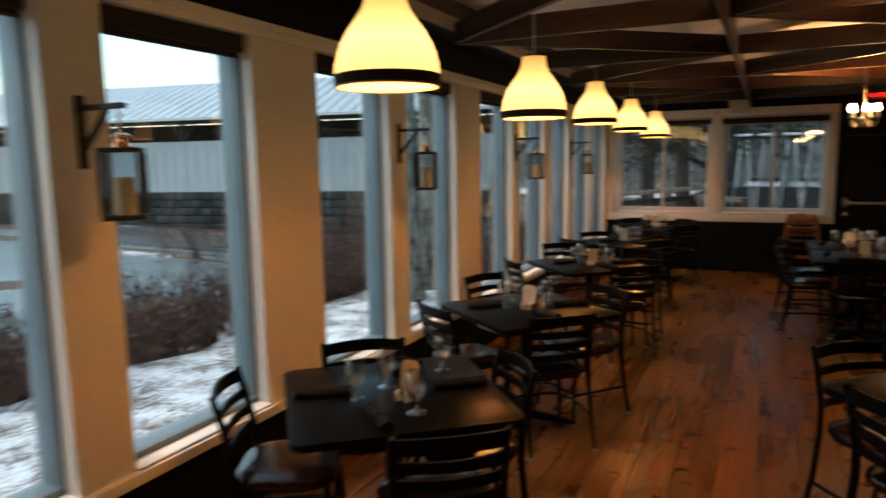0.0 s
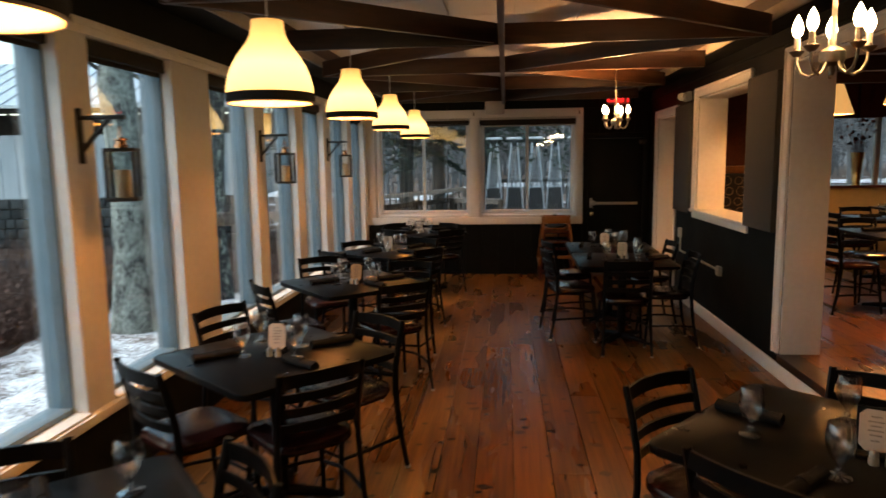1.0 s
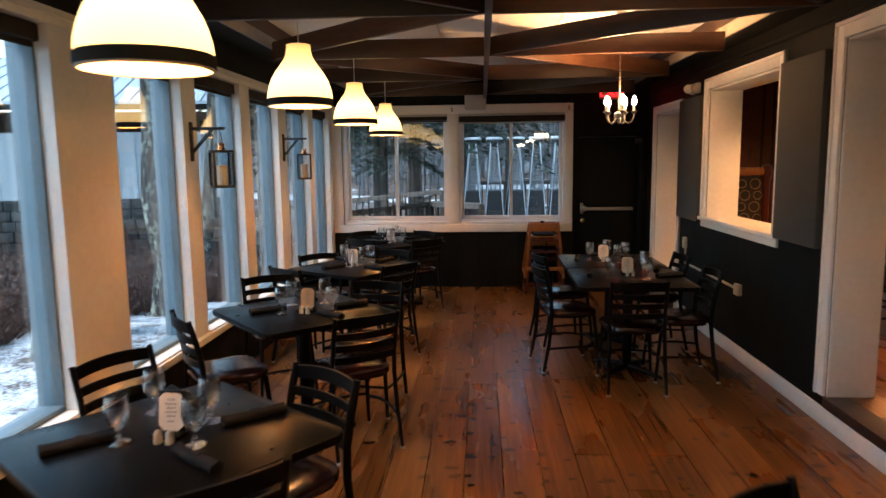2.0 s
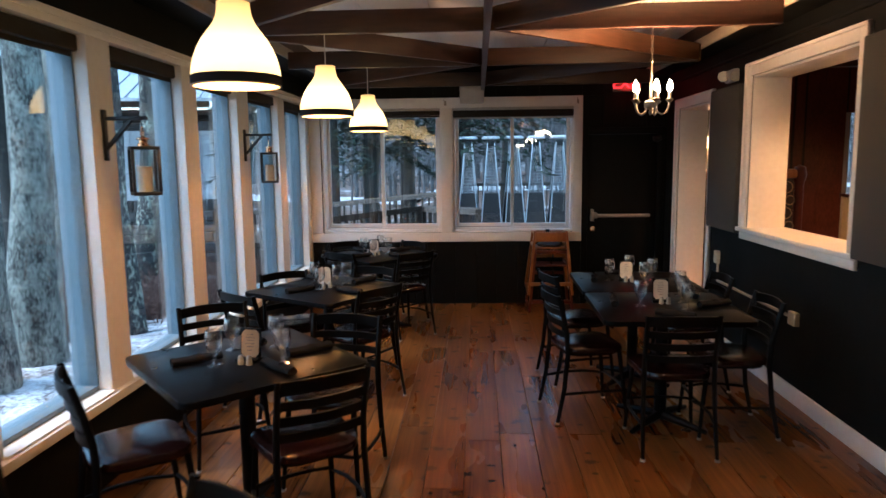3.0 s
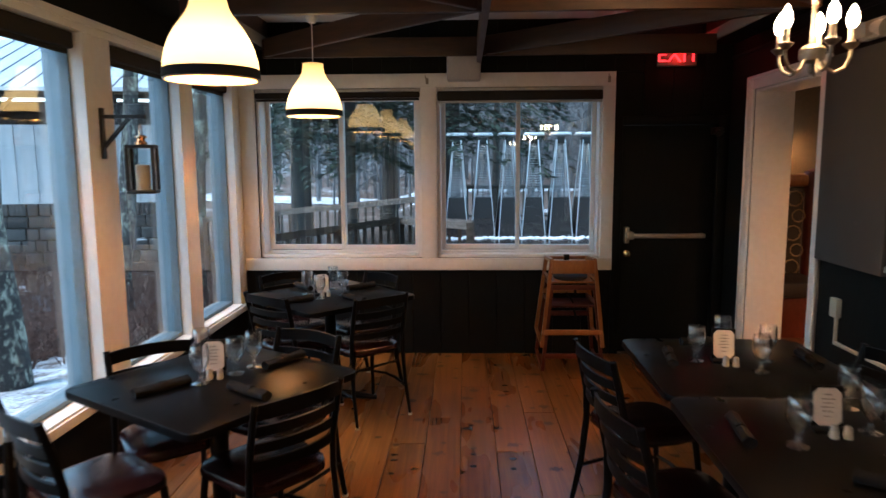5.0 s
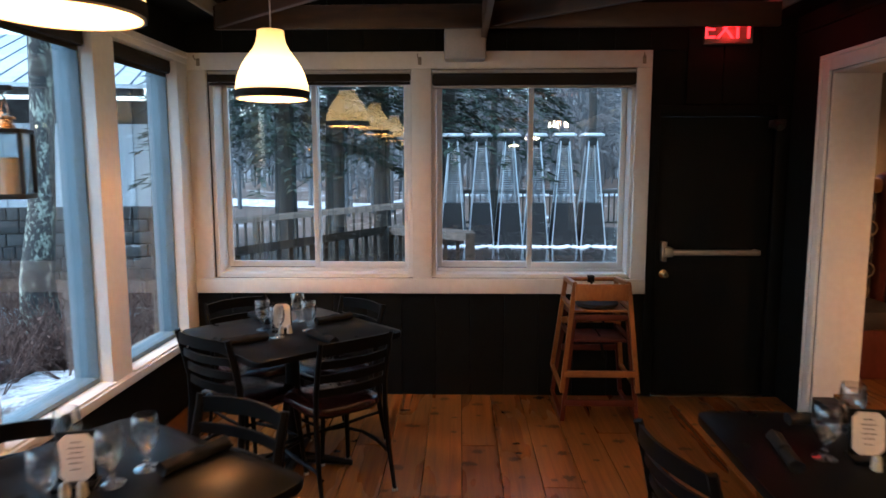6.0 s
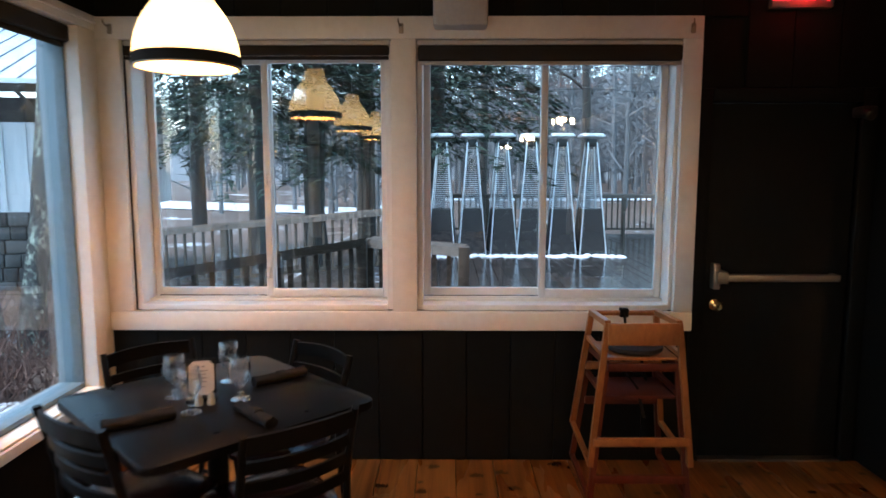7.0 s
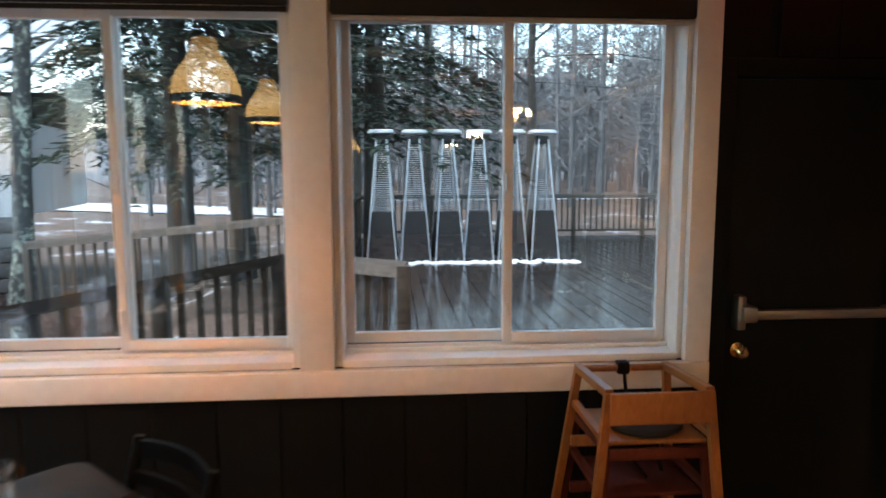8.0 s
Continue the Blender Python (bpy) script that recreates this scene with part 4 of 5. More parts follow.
ex = root("exit_sign", pose(1.38, NORTH, 2.472), "red lit exit sign on the end wall", "exit sign")
part("housing", box(-0.155, 0.155, -0.045, 0.012, -0.082, 0.082, 0.008), M_SIGNBOX, ex)
part("face", box(-0.143, 0.143, -0.05, -0.046, -0.072, 0.072, 0.002), M_SIGNBOX, ex)
fc = bpy.data.curves.new("letters", "FONT")
fc.body, fc.size, fc.align_x, fc.align_y, fc.extrude = "EXIT", 0.165, "CENTER", "CENTER", 0.002
fo = new("letters_source", fc)
lm = bpy.data.meshes.new_from_object(fo.evaluated_get(bpy.context.evaluated_depsgraph_get()))
bpy.data.objects.remove(fo)
lm.materials.clear()
lm.materials.append(M_REDSIGN)
lo = new("letters", lm)
lo.parent = ex
lo.matrix_basis = pose(0, -0.053, 0, 90, 0, 0)
tagged(lo, "glowing red letters")
lamp("exit_glow", "POINT", (1.38, NORTH - 0.11, 2.45), 0.35, (1.0, 0.03, 0.02), 0.05)

sp = root("wall_speaker", pose(-0.335, NORTH - 0.015, 2.385), "pale grey wall loudspeaker above the window", "speaker")
part("cabinet", box(-0.135, 0.135, -0.13, 0.0, -0.10, 0.10, 0.018), M_GREYPLASTIC, sp)
part("grille", box(-0.122, 0.122, -0.137, -0.131, -0.088, 0.088, 0.003), M_GREYPLASTIC, sp)

ob = root("outlet_box", pose(EAST, 8.74, 0.785), "ivory plastic wall box on the charcoal wall", "outlet")
part("box_body", box(-0.035, 0, -0.035, 0.035, -0.055, 0.055, 0.005), M_PLASTIC, ob)
rw = root("cable_raceway", pose(EAST, 0, 0), "ivory surface cable raceway along the wall", "raceway")
part("drop", box(-0.016, 0, 8.73, 8.75, 0.585, 0.73, 0.003), M_PLASTIC, rw)
part("run", box(-0.016, 0, 7.98, 8.75, 0.565, 0.585, 0.003), M_PLASTIC, rw)
part("run", box(-0.016, 0, 7.33, 7.94, 0.565, 0.585, 0.003), M_PLASTIC, rw)
part("end_box", box(-0.035, 0, 7.23, 7.33, 0.53, 0.62, 0.005), M_PLASTIC, rw)

# ---- stacked high chairs ----


def build_high_chair(m, wood, label, panel=0.58):
    h = root("high_chair", m, label, "high chair", "stacked high chairs")
    for s in (-1, 1):
        part("front_leg", tube([(s * 0.235, -0.195, 0.0), (s * 0.165, -0.172, 0.68)], 0.019, 4), wood, h)
        part("back_leg", tube([(s * 0.235, 0.25, 0.04), (s * 0.165, 0.17, 0.66)], 0.019, 4), wood, h)
        part("arm_rail", tube([(s * 0.165, -0.178, 0.68), (s * 0.165, 0.18, 0.658)], 0.019, 4), wood, h)
        part("seat_rail", tube([(s * 0.18, -0.19, 0.53), (s * 0.18, 0.16, 0.53)], 0.016, 4), wood, h)
        part("foot_runner", tube([(s * 0.235, -0.19, 0.016), (s * 0.235, 0.252, 0.045)], 0.016, 4), wood, h)
    part("front_panel", box(-0.165, 0.165, -0.199, -0.181, panel, 0.685, 0.006), wood, h)
    part("back_rail", tube([(-0.165, 0.172, 0.655), (0.165, 0.172, 0.655)], 0.014, 8), wood, h)
    part("seat", box(-0.17, 0.17, -0.16, 0.14, 0.50, 0.515, 0.004), wood, h)
    part("footrest", box(-0.222, 0.222, -0.212, -0.186, 0.10, 0.14, 0.005), wood, h)
    part("cross_rail", box(-0.19, 0.19, 0.16, 0.18, 0.36, 0.40, 0.004), wood, h)
    part("strap", tube([(0.0, 0.155, 0.66), (0.0, 0.12, 0.55), (0.02, -0.05, 0.52), (0.03, -0.14, 0.40)], 0.014, 6, flat=0.25), M_NAPKIN, h, "black webbing strap")
    part("buckle", box(-0.022, 0.022, 0.152, 0.192, 0.635, 0.68, 0.004), M_NAPKIN, h)
    return h


build_high_chair(pose(0.515, 10.19, 0.0, 0, 0, 0), M_REDWOOD, "red stained wooden high chair under another", 0.645)
build_high_chair(pose(0.505, 10.15, 0.2, 0, 0, 0), M_HIGHWOOD, "orange varnished wooden high chair stacked on another")
cu = solo("booster_cushion", moved(lathe([(0, 0), (0.12, 0), (0.135, 0.012), (0.135, 0.03), (0.10, 0.045), (0, 0.048)], 20), pose(0.505, 10.12, 0.716)), M_BLIND, "dark grey round cushion on the high chair seat", "cushion")

# ---- the raised dining room beyond the inner wall ----
M_REDWALL = pine("dark_red_wood_wall", (0.06, 0.012, 0.006), (0.15, 0.034, 0.015), 0.4)
M_CREAM = varied("cream_yellow_paint", (0.55, 0.42, 0.20), (0.64, 0.50, 0.26), 0.6, fine=(30, 30, 30), bump=0.08)
M_OLIVE = varied("olive_brown_paint", (0.12, 0.085, 0.045), (0.16, 0.115, 0.06), 0.7, fine=(30, 30, 30))
X2, Y2 = 8.2, 11.3
wn2 = root("wall_dining_north", pose(0, Y2, 0), "dark red wood wall above a cream half wall", "wall", kind="structure")
part("wall_piece", box(EAST + 0.27, 3.05, 0, 0.15, STEP, 2.8), M_OLIVE, wn2, "olive brown painted wall")
part("wall_piece", box(3.05, 4.2, 0, 0.15, STEP, 2.8), M_REDWALL, wn2, "dark red wood wall")
part("wall_piece", box(4.2, X2, 0, 0.15, 2.18, 2.8), M_REDWALL, wn2, "dark red wood wall")
part("half_wall", box(4.2, X2, -0.05, 0.15, STEP, 1.16), M_CREAM, wn2, "cream painted half wall")
part("ledge", box(4.18, X2, -0.14, 0.15, 1.162, 1.20, 0.006), M_REDWALL, wn2, "dark red wood ledge")
w = root("window_31", pose(0, Y2, 0), "wide wood-framed window above the cream half wall", "window", kind="structure")
for xa in (4.2, 5.25, 6.3, 7.35):
    part("window_frame", box(xa, xa + 0.06, 0.0, 0.08, 1.202, 2.18, 0.004), M_LEDGE, w)
    if xa < 8:
        pane = part("pane", box(xa + 0.06, min(X2, xa + 1.05), 0.04, 0.046, 1.202, 2.18), M_PANE, w, smooth=False)
        pane.visible_shadow = False
solo("wall_dining_east", box(X2, X2 + 0.15, -1.0, Y2 + 0.15, 0, 2.8), M_REDWALL, "dark red wood wall of the raised room", "wall", kind="structure")
solo("wall_dining_south", box(EAST + 0.27, X2, -1.15, -1.0, 0, 2.8), M_REDWALL, "dark red wood wall of the raised room", "wall", kind="structure")
c2 = box(EAST + 0.27, X2 + 0.15, -1.15, Y2 + 0.15, 2.75, 2.85)
for k in range(9):
    box(EAST + 0.28, X2, -0.5 + k * 1.3, -0.38 + k * 1.3, 2.55, 2.76, bm=c2)
solo("ceiling_dining", c2, M_BEAMWARM, "red-brown wooden ceiling with beams", "ceiling", kind="structure", smooth=False)


for x, y, a in ((3.5, 7.35, 0), (4.25, 8.9, 0), (5.3, 10.3, 0), (3.4, 5.2, 45)):
    copy_thing(first_table, pose(x, y, STEP, 0, 0, a))
    for k in range(4 if y < 10 else 2):
        b = a + 90 * k + 5
        copy_thing(first_chair, pose(x + 0.5 * math.sin(radians(b)), y - 0.5 * math.cos(radians(b)), STEP, 0, 0, b))
    setting(x, y, a, -30, 0.742 + STEP, seed=int(10 * x))


def build_cone(m):
    p = root("cone_pendant", m, "tan cone-shaped pendant lamp, lit", "lamp", "cone pendants")
    part("shade", lathe([(0.17, 0), (0.168, 0.01), (0.075, 0.27), (0.07, 0.275)], 24), M_CONE, p, "tan fabric shade")
    part("lining", lathe([(0.164, 0.002), (0.07, 0.26), (0, 0.262)], 24), M_SHADEIN, p)
    part("cord", tube([(0, 0, 0.27), (0, 0, 2.75 - m.translation.z)], 0.004, 6), M_BLACKIRON, p)
    return p


M_CONE = glowing("tan_lamp_fabric", (0.8, 0.42, 0.13), 0.35)
for x, y, z in ((2.85, 7.45, 2.02), (2.95, 6.45, 2.04), (4.4, 9.0, 2.02), (4.2, 5.2, 2.02)):
    put("cone", build_cone, pose(x, y, z))
    lamp("cone_light", "POINT", (x, y, z + 0.05), 17.0, WARM, 0.04)

# booths with patterned backs
M_BOOTH = varied("dark_patterned_upholstery", (0.015, 0.009, 0.007), (0.03, 0.018, 0.013), 0.7, fine=(120, 120, 120), bump=0.3)
M_PATTERN = varied("tan_pattern_thread", (0.22, 0.15, 0.08), (0.30, 0.21, 0.12), 0.7)
for bx in (2.28, 3.05):
    b = root("booth_seat", pose(bx, 10.75, STEP), "wood-framed booth seat with dark ring-patterned back", "booth", "booths")
    part("back", box(-0.33, 0.33, 0.0, 0.09, 0.40, 1.22, 0.02), M_BOOTH, b)
    part("top_rail", box(-0.36, 0.36, -0.02, 0.11, 1.22, 1.33, 0.03), M_HIGHWOOD, b, "orange varnished top rail")
    part("seat", box(-0.34, 0.34, -0.5, 0.0, 0.34, 0.47, 0.03), M_BOOTH, b)
    part("plinth", box(-0.34, 0.34, -0.46, 0.05, 0.0, 0.34, 0.01), M_REDWOOD, b)
    part("side_post", lathe([(0.05, 0), (0.05, 1.15), (0.075, 1.25), (0.06, 1.35), (0, 1.38)], 14, at=(0.40, 0.04, 0)), M_REDWOOD, b)
    for i in range(4):
        for j in range(5):
            cx, cz, r = -0.25 + 0.165 * i + (0.04 if j % 2 else 0), 0.52 + 0.15 * j, 0.055 + 0.012 * ((i + j) % 2)
            part("pattern_ring", tube([(cx + r * math.cos(radians(40 * q)), -0.004, cz + r * math.sin(radians(40 * q))) for q in range(10)], 0.007, 4), M_PATTERN, b)
sc = root("wall_lamp", pose(2.55, Y2, 1.78), "small lit wall lamp with a cream shade", "lamp")
part("shade", moved(lathe([(0.08, 0), (0.055, 0.13), (0.05, 0.13)], 16), pose(0, -0.12, 0)), M_SHADE, sc)
part("arm", tube([(0, 0, -0.02), (0, -0.08, -0.03), (0, -0.12, 0.02)], 0.008, 6), M_BRASS, sc)
lamp("wall_lamp_light", "POINT", (2.55, Y2 - 0.12, 1.76), 4.0, WARM, 0.05)
fx = root("fire_extinguisher", pose(2.18, 10.4, STEP), "red fire extinguisher standing on the floor", "extinguisher")
part("cylinder", lathe([(0, 0), (0.065, 0.0), (0.07, 0.02), (0.07, 0.34), (0.05, 0.39), (0.02, 0.41), (0, 0.41)], 16), M_REDWOOD, fx, "red painted cylinder")
part("valve", box(-0.02, 0.02, -0.05, 0.04, 0.41, 0.46, 0.005), M_BLACKIRON, fx)
# vase with dried flowers and ornaments on the ledge
vs = root("flower_vase", pose(4.95, Y2 - 0.09, 1.20), "tall brass vase with dark dried flowers", "vase")
part("vase", lathe([(0, 0), (0.06, 0), (0.055, 0.02), (0.075, 0.3), (0.095, 0.48), (0.088, 0.48), (0.068, 0.3), (0, 0.28)], 18), M_BRASS, vs)
rnd = random.Random(4)
for k in range(26):
    a, s, h = rnd.uniform(0, 6.28), rnd.uniform(0.02, 0.26), rnd.uniform(0.6, 0.95)
    st = part("stem", tube([(0, 0, 0.3), (0.4 * s * math.cos(a), 0.3 * s * math.sin(a), 0.5), (s * math.cos(a), 0.4 * s * math.sin(a), h)], 0.004, 4), M_BEAM, vs)
    bl = bmesh.new()
    bmesh.ops.create_icosphere(bl, subdivisions=1, radius=rnd.uniform(0.018, 0.034))
    for v in bl.verts:
        v.co *= rnd.uniform(0.7, 1.25)
    part("blossom", moved(bl, Matrix.Translation((s * math.cos(a), 0.4 * s * math.sin(a), h))), M_REDWOOD if k % 3 else M_SEAT, st)
orn = root("snowflake_ornament", pose(4.42, Y2 - 0.10, 1.20), "small cream snowflake ornament on the ledge", "ornament")
for k in range(6):
    a = radians(60 * k + 30)
    part("ray", tube([(0, 0, 0.09), (0.075 * math.cos(a), 0, 0.09 + 0.075 * math.sin(a))], 0.014, 6), M_CARD, orn)
part("hub", moved(lathe([(0, -0.012), (0.045, -0.012), (0.045, 0.012), (0, 0.012)], 14), pose(0, 0, 0.09, 90, 0, 0)), M_CARD, orn)
part("foot", box(-0.03, 0.03, -0.02, 0.02, 0.0, 0.02, 0.004), M_CARD, orn)

# ---- outside ----


def ground_material():
    """Brown leaf litter and thin grass with melting snow in patches."""
    m, n, l, b = material("leaf_litter_and_snow", 0.9)
    co = n.new("ShaderNodeTexCoord")
    big, fine, leaf = n.new("ShaderNodeTexNoise"), n.new("ShaderNodeTexNoise"), n.new("ShaderNodeTexNoise")
    for t, s, d in ((big, 0.35, 5), (fine, 5.0, 8), (leaf, 22.0, 4)):
        t.inputs["Scale"].default_value, t.inputs["Detail"].default_value = s, d
        l.new(co.outputs["Object"], t.inputs["Vector"])
    ramp = n.new("ShaderNodeValToRGB")
    e = ramp.color_ramp.elements
    e[0].position, e[1].position = 0.35, 0.68
    e[0].color, e[1].color = (0.035, 0.022, 0.015, 1), (0.16, 0.10, 0.07, 1)
    l.new(leaf.outputs["Fac"], ramp.inputs[0])
    add = n.new("ShaderNodeMath")
    add.operation = "MULTIPLY_ADD"
    add.inputs[1].default_value = 0.45
    l.new(fine.outputs["Fac"], add.inputs[0])
    l.new(big.outputs["Fac"], add.inputs[2])
    sn = n.new("ShaderNodeMapRange")
    sn.inputs["From Min"].default_value, sn.inputs["From Max"].default_value = 0.84, 0.94
    l.new(add.outputs[0], sn.inputs["Value"])
    mx = n.new("ShaderNodeMix")
    mx.data_type = "RGBA"
    l.new(sn.outputs[0], mx.inputs["Factor"])
    l.new(ramp.outputs[0], mx.inputs["A"])
    mx.inputs["B"].default_value = (0.62, 0.65, 0.69, 1)
    l.new(mx.outputs["Result"], b.inputs["Base Color"])
    bp = n.new("ShaderNodeBump")
    bp.inputs["Strength"].default_value, bp.inputs["Distance"].default_value = 0.6, 0.03
    l.new(leaf.outputs["Fac"], bp.inputs["Height"])
    l.new(bp.outputs[0], b.inputs["Normal"])
    return m


M_GROUND = ground_material()
M_SNOW = varied("thin_old_snow", (0.66, 0.69, 0.73), (0.82, 0.84, 0.87), 0.8, scale=(2, 2, 2), fine=(18, 18, 18), bump=0.6)
M_THINSNOW = varied("thin_snow_on_leaf_litter", (0.13, 0.10, 0.08), (0.80, 0.83, 0.87), 0.85, scale=(2.6, 2.6, 2.6), fine=(26, 26, 26), bump=0.8, lo=0.40, hi=0.56)
M_ROAD = varied("wet_asphalt_with_slush", (0.045, 0.052, 0.058), (0.13, 0.145, 0.155), 0.3, scale=(0.25, 0.12, 1), fine=(4, 2, 4), bump=0.2, rough_var=0.2)
M_BARK = varied("grey_lichened_bark", (0.05, 0.047, 0.043), (0.36, 0.38, 0.33), 0.95, scale=(9, 9, 4), fine=(45, 45, 20), bump=1.0, lo=0.40, hi=0.60)
M_LICHEN = varied("pale_lichen_on_bark", (0.05, 0.047, 0.044), (0.42, 0.45, 0.36), 0.95, scale=(6, 6, 3), fine=(22, 22, 14), bump=1.0, lo=0.5, hi=0.62)
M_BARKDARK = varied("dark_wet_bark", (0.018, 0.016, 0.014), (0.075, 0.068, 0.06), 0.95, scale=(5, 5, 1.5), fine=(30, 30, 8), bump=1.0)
M_FARBARK = varied("far_winter_woods", (0.07, 0.072, 0.075), (0.17, 0.172, 0.175), 0.95, scale=(0.6, 0.6, 0.3), fine=(6, 6, 2), bump=0.2)
M_NEEDLE = varied("hemlock_needles", (0.02, 0.034, 0.022), (0.05, 0.072, 0.048), 0.8, scale=(3, 3, 3), fine=(30, 30, 30))
M_TWIG = varied("red_brown_twigs", (0.06, 0.032, 0.024), (0.16, 0.085, 0.062), 0.9, scale=(3, 3, 3), fine=(30, 30, 30))
M_SIDING = varied("weathered_pale_siding", (0.46, 0.47, 0.49), (0.66, 0.67, 0.68), 0.8, scale=(0.3, 0.6, 0.3), fine=(3, 8, 0.6), bump=0.2)
M_ROOF = varied("pale_metal_roof", (0.50, 0.54, 0.57), (0.62, 0.65, 0.68), 0.35, 0.3, scale=(0.2, 0.2, 0.2), fine=(2, 2, 2), bump=0.05)
M_SEAM = varied("roof_seam_metal", (0.16, 0.18, 0.20), (0.22, 0.24, 0.26), 0.4)
M_DECK = varied("wet_grey_deck_board", (0.015, 0.011, 0.009), (0.034, 0.025, 0.019), 0.14, scale=(3, 0.6, 3), fine=(40, 4, 40), bump=0.12, rough_var=0.08, per_object=0.35)
M_RAIL = varied("weathered_brown_rail", (0.036, 0.027, 0.019), (0.09, 0.067, 0.047), 0.7, scale=(2, 2, 2), fine=(20, 20, 20), bump=0.3)
M_STONE = varied("stacked_field_stone", (0.02, 0.021, 0.021), (0.07, 0.07, 0.068), 0.9, scale=(3, 3, 3), fine=(25, 25, 25), bump=0.6, per_object=0.5)
M_HEATER = varied("brown_heater_body", (0.014, 0.010, 0.009), (0.026, 0.019, 0.016), 0.5)
M_GALV = varied("pale_steel_frame", (0.55, 0.57, 0.60), (0.68, 0.70, 0.73), 0.35, 0.6)


def height(x, y):
    h = -0.42 + 0.05 * noise.noise((x * 0.5, y * 0.5, 0.0))
    if x < -3:
        h += 0.035 * min(20, -3 - x)
        h -= 0.15 * max(0, min(7, y - 9.5)) * min(1, (-3 - x) / 2)
    return h


gm = bmesh.new()
xs = [-400, -150, -70, -45, -32, -24, -18, -14, -11, -9, -8, -7, -6, -5.5, -5, -4.5, -4, -3.5, -3, -2.6, -2.2, 0, 4, 9, 15, 30, 70, 150, 400]
ys = [-400, -100, -40, -20, -10, -5, -2, 0, 1, 2, 3, 4, 5, 6, 7, 8, 9, 10, 11, 12, 13, 14, 15, 16, 18, 20, 24, 28, 35, 50, 80, 150, 400]
gv = [[gm.verts.new((x, y, height(x, y))) for x in xs] for y in ys]
for a, b in zip(gv, gv[1:]):
    for k in range(len(xs) - 1):
        gm.faces.new((a[k], a[k + 1], b[k + 1], b[k]))
solo("ground", gm, M_GROUND, "brown leaf litter with patches of melting snow", "ground", kind="structure")


def sheet(name, x0, x1, y0, y1, mat, label, cat, n=14, lift=0.02, wob=0.0):
    bm = bmesh.new()
    g = []
    for j in range(n + 1):
        row = []
        for i in range(n + 1):
            u, v = i / n, j / n
            x, y = x0 + (x1 - x0) * u, y0 + (y1 - y0) * v
            edge = min(u, 1 - u) * 2
            x += wob * noise.noise((y * 0.9, u * 3, 5.0)) * (1 if i in (0, n) else 0.4)
            row.append(bm.verts.new((x, y, height(x, y) + lift * min(1, edge * 4 + 0.0) + (0.03 if wob else 0.012))))
        g.append(row)
    for a, b in zip(g, g[1:]):
        for k in range(n):
            bm.faces.new((a[k], a[k + 1], b[k + 1], b[k]))
    return solo(name, bm, mat, label, cat, kind="structure")


sheet("road", -26, -6.8, -60, 19.0, M_ROAD, "wet grey asphalt lot with slush", "road", 40, 0.0)
sheet("snow_bank", -5.6, -2.45, -4, 14.0, M_THINSNOW, "thin patchy snow on leaf litter under the windows", "snow", 40, 0.05, 0.9)
sheet("snow_field", -30, 60, 50, 58, M_THINSNOW, "strip of snow beyond the deck", "snow", 30, 0.05, 3.0)


def build_tree(m, hgt, r, mat, label, seed, lean=0.0, branches=11, low=0.35):
    rnd = random.Random(seed)
    t = root("bare_tree", m, label, "tree", "bare trees")
    pts, rad = [], []
    for k in range(11):
        u = k / 10
        pts.append((lean * u * hgt + 0.25 * r * rnd.uniform(-1, 1) * (k > 0), 0.3 * r * rnd.uniform(-1, 1) * (k > 0), u * hgt))
        rad.append(r * (1.3 if k == 0 else rnd.uniform(0.9, 1.12)) * (1 - 0.72 * u))
    part("trunk", tube(pts, rad, 12), mat, t)

    def limb(bm, start, d, ln, rr, depth):
        ps, rs, p = [start], [rr], start
        for k in range(4):
            d = (d + Vector((rnd.uniform(-0.28, 0.28), rnd.uniform(-0.28, 0.28), rnd.uniform(-0.08, 0.25)))).normalized()
            p = p + d * ln / 4
            ps.append(p)
            rs.append(rr * (1 - 0.2 * (k + 1)))
        tube(ps, rs, 5 if depth else 4, bm)
        if depth:
            for k in range(4):
                s = ps[1 + k % 4]
                limb(bm, s, (d + Vector((rnd.uniform(-0.9, 0.9), rnd.uniform(-0.9, 0.9), rnd.uniform(-0.2, 0.7)))).normalized(), ln * 0.5, rs[1 + k % 4] * 0.55, depth - 1)

    for k in range(branches):
        u = low + (0.95 - low) * k / branches
        i = min(9, int(u * 10))
        f = u * 10 - i
        s = Vector(pts[i]).lerp(Vector(pts[i + 1]), f)
        a = rnd.uniform(0, 6.28)
        bm = bmesh.new()
        limb(bm, s, Vector((math.cos(a), math.sin(a), rnd.uniform(0.2, 0.8))).normalized(), hgt * rnd.uniform(0.16, 0.3), r * (1 - 0.72 * u) * 0.4, 2)
        part("limb", bm, mat, t)
    return t


TREES = [(-4.6, 8.25, 10, 0.23, M_BARK, 0.02), (-4.68, 9.1, 9, 0.22, M_BARK, 0.03), (-5.1, 9.9, 9, 0.13, M_BARK, 0.16), (-4.75, 10.9, 9, 0.2, M_LICHEN, 0.05),
         (-6.2, 11.2, 9, 0.14, M_BARKDARK, 0.06), (-3.1, 20.6, 12, 0.24, M_BARKDARK, 0.0), (-7.0, 0.6, 9, 0.15, M_BARKDARK, 0.05), (-6.5, 3.4, 9, 0.10, M_BARKDARK, -0.05),
         (0.8, 29.0, 14, 0.15, M_BARKDARK, 0.0), (4.6, 31.5, 14, 0.2, M_BARKDARK, 0.0), (-1.5, 30, 15, 0.2, M_BARKDARK, 0.01)]
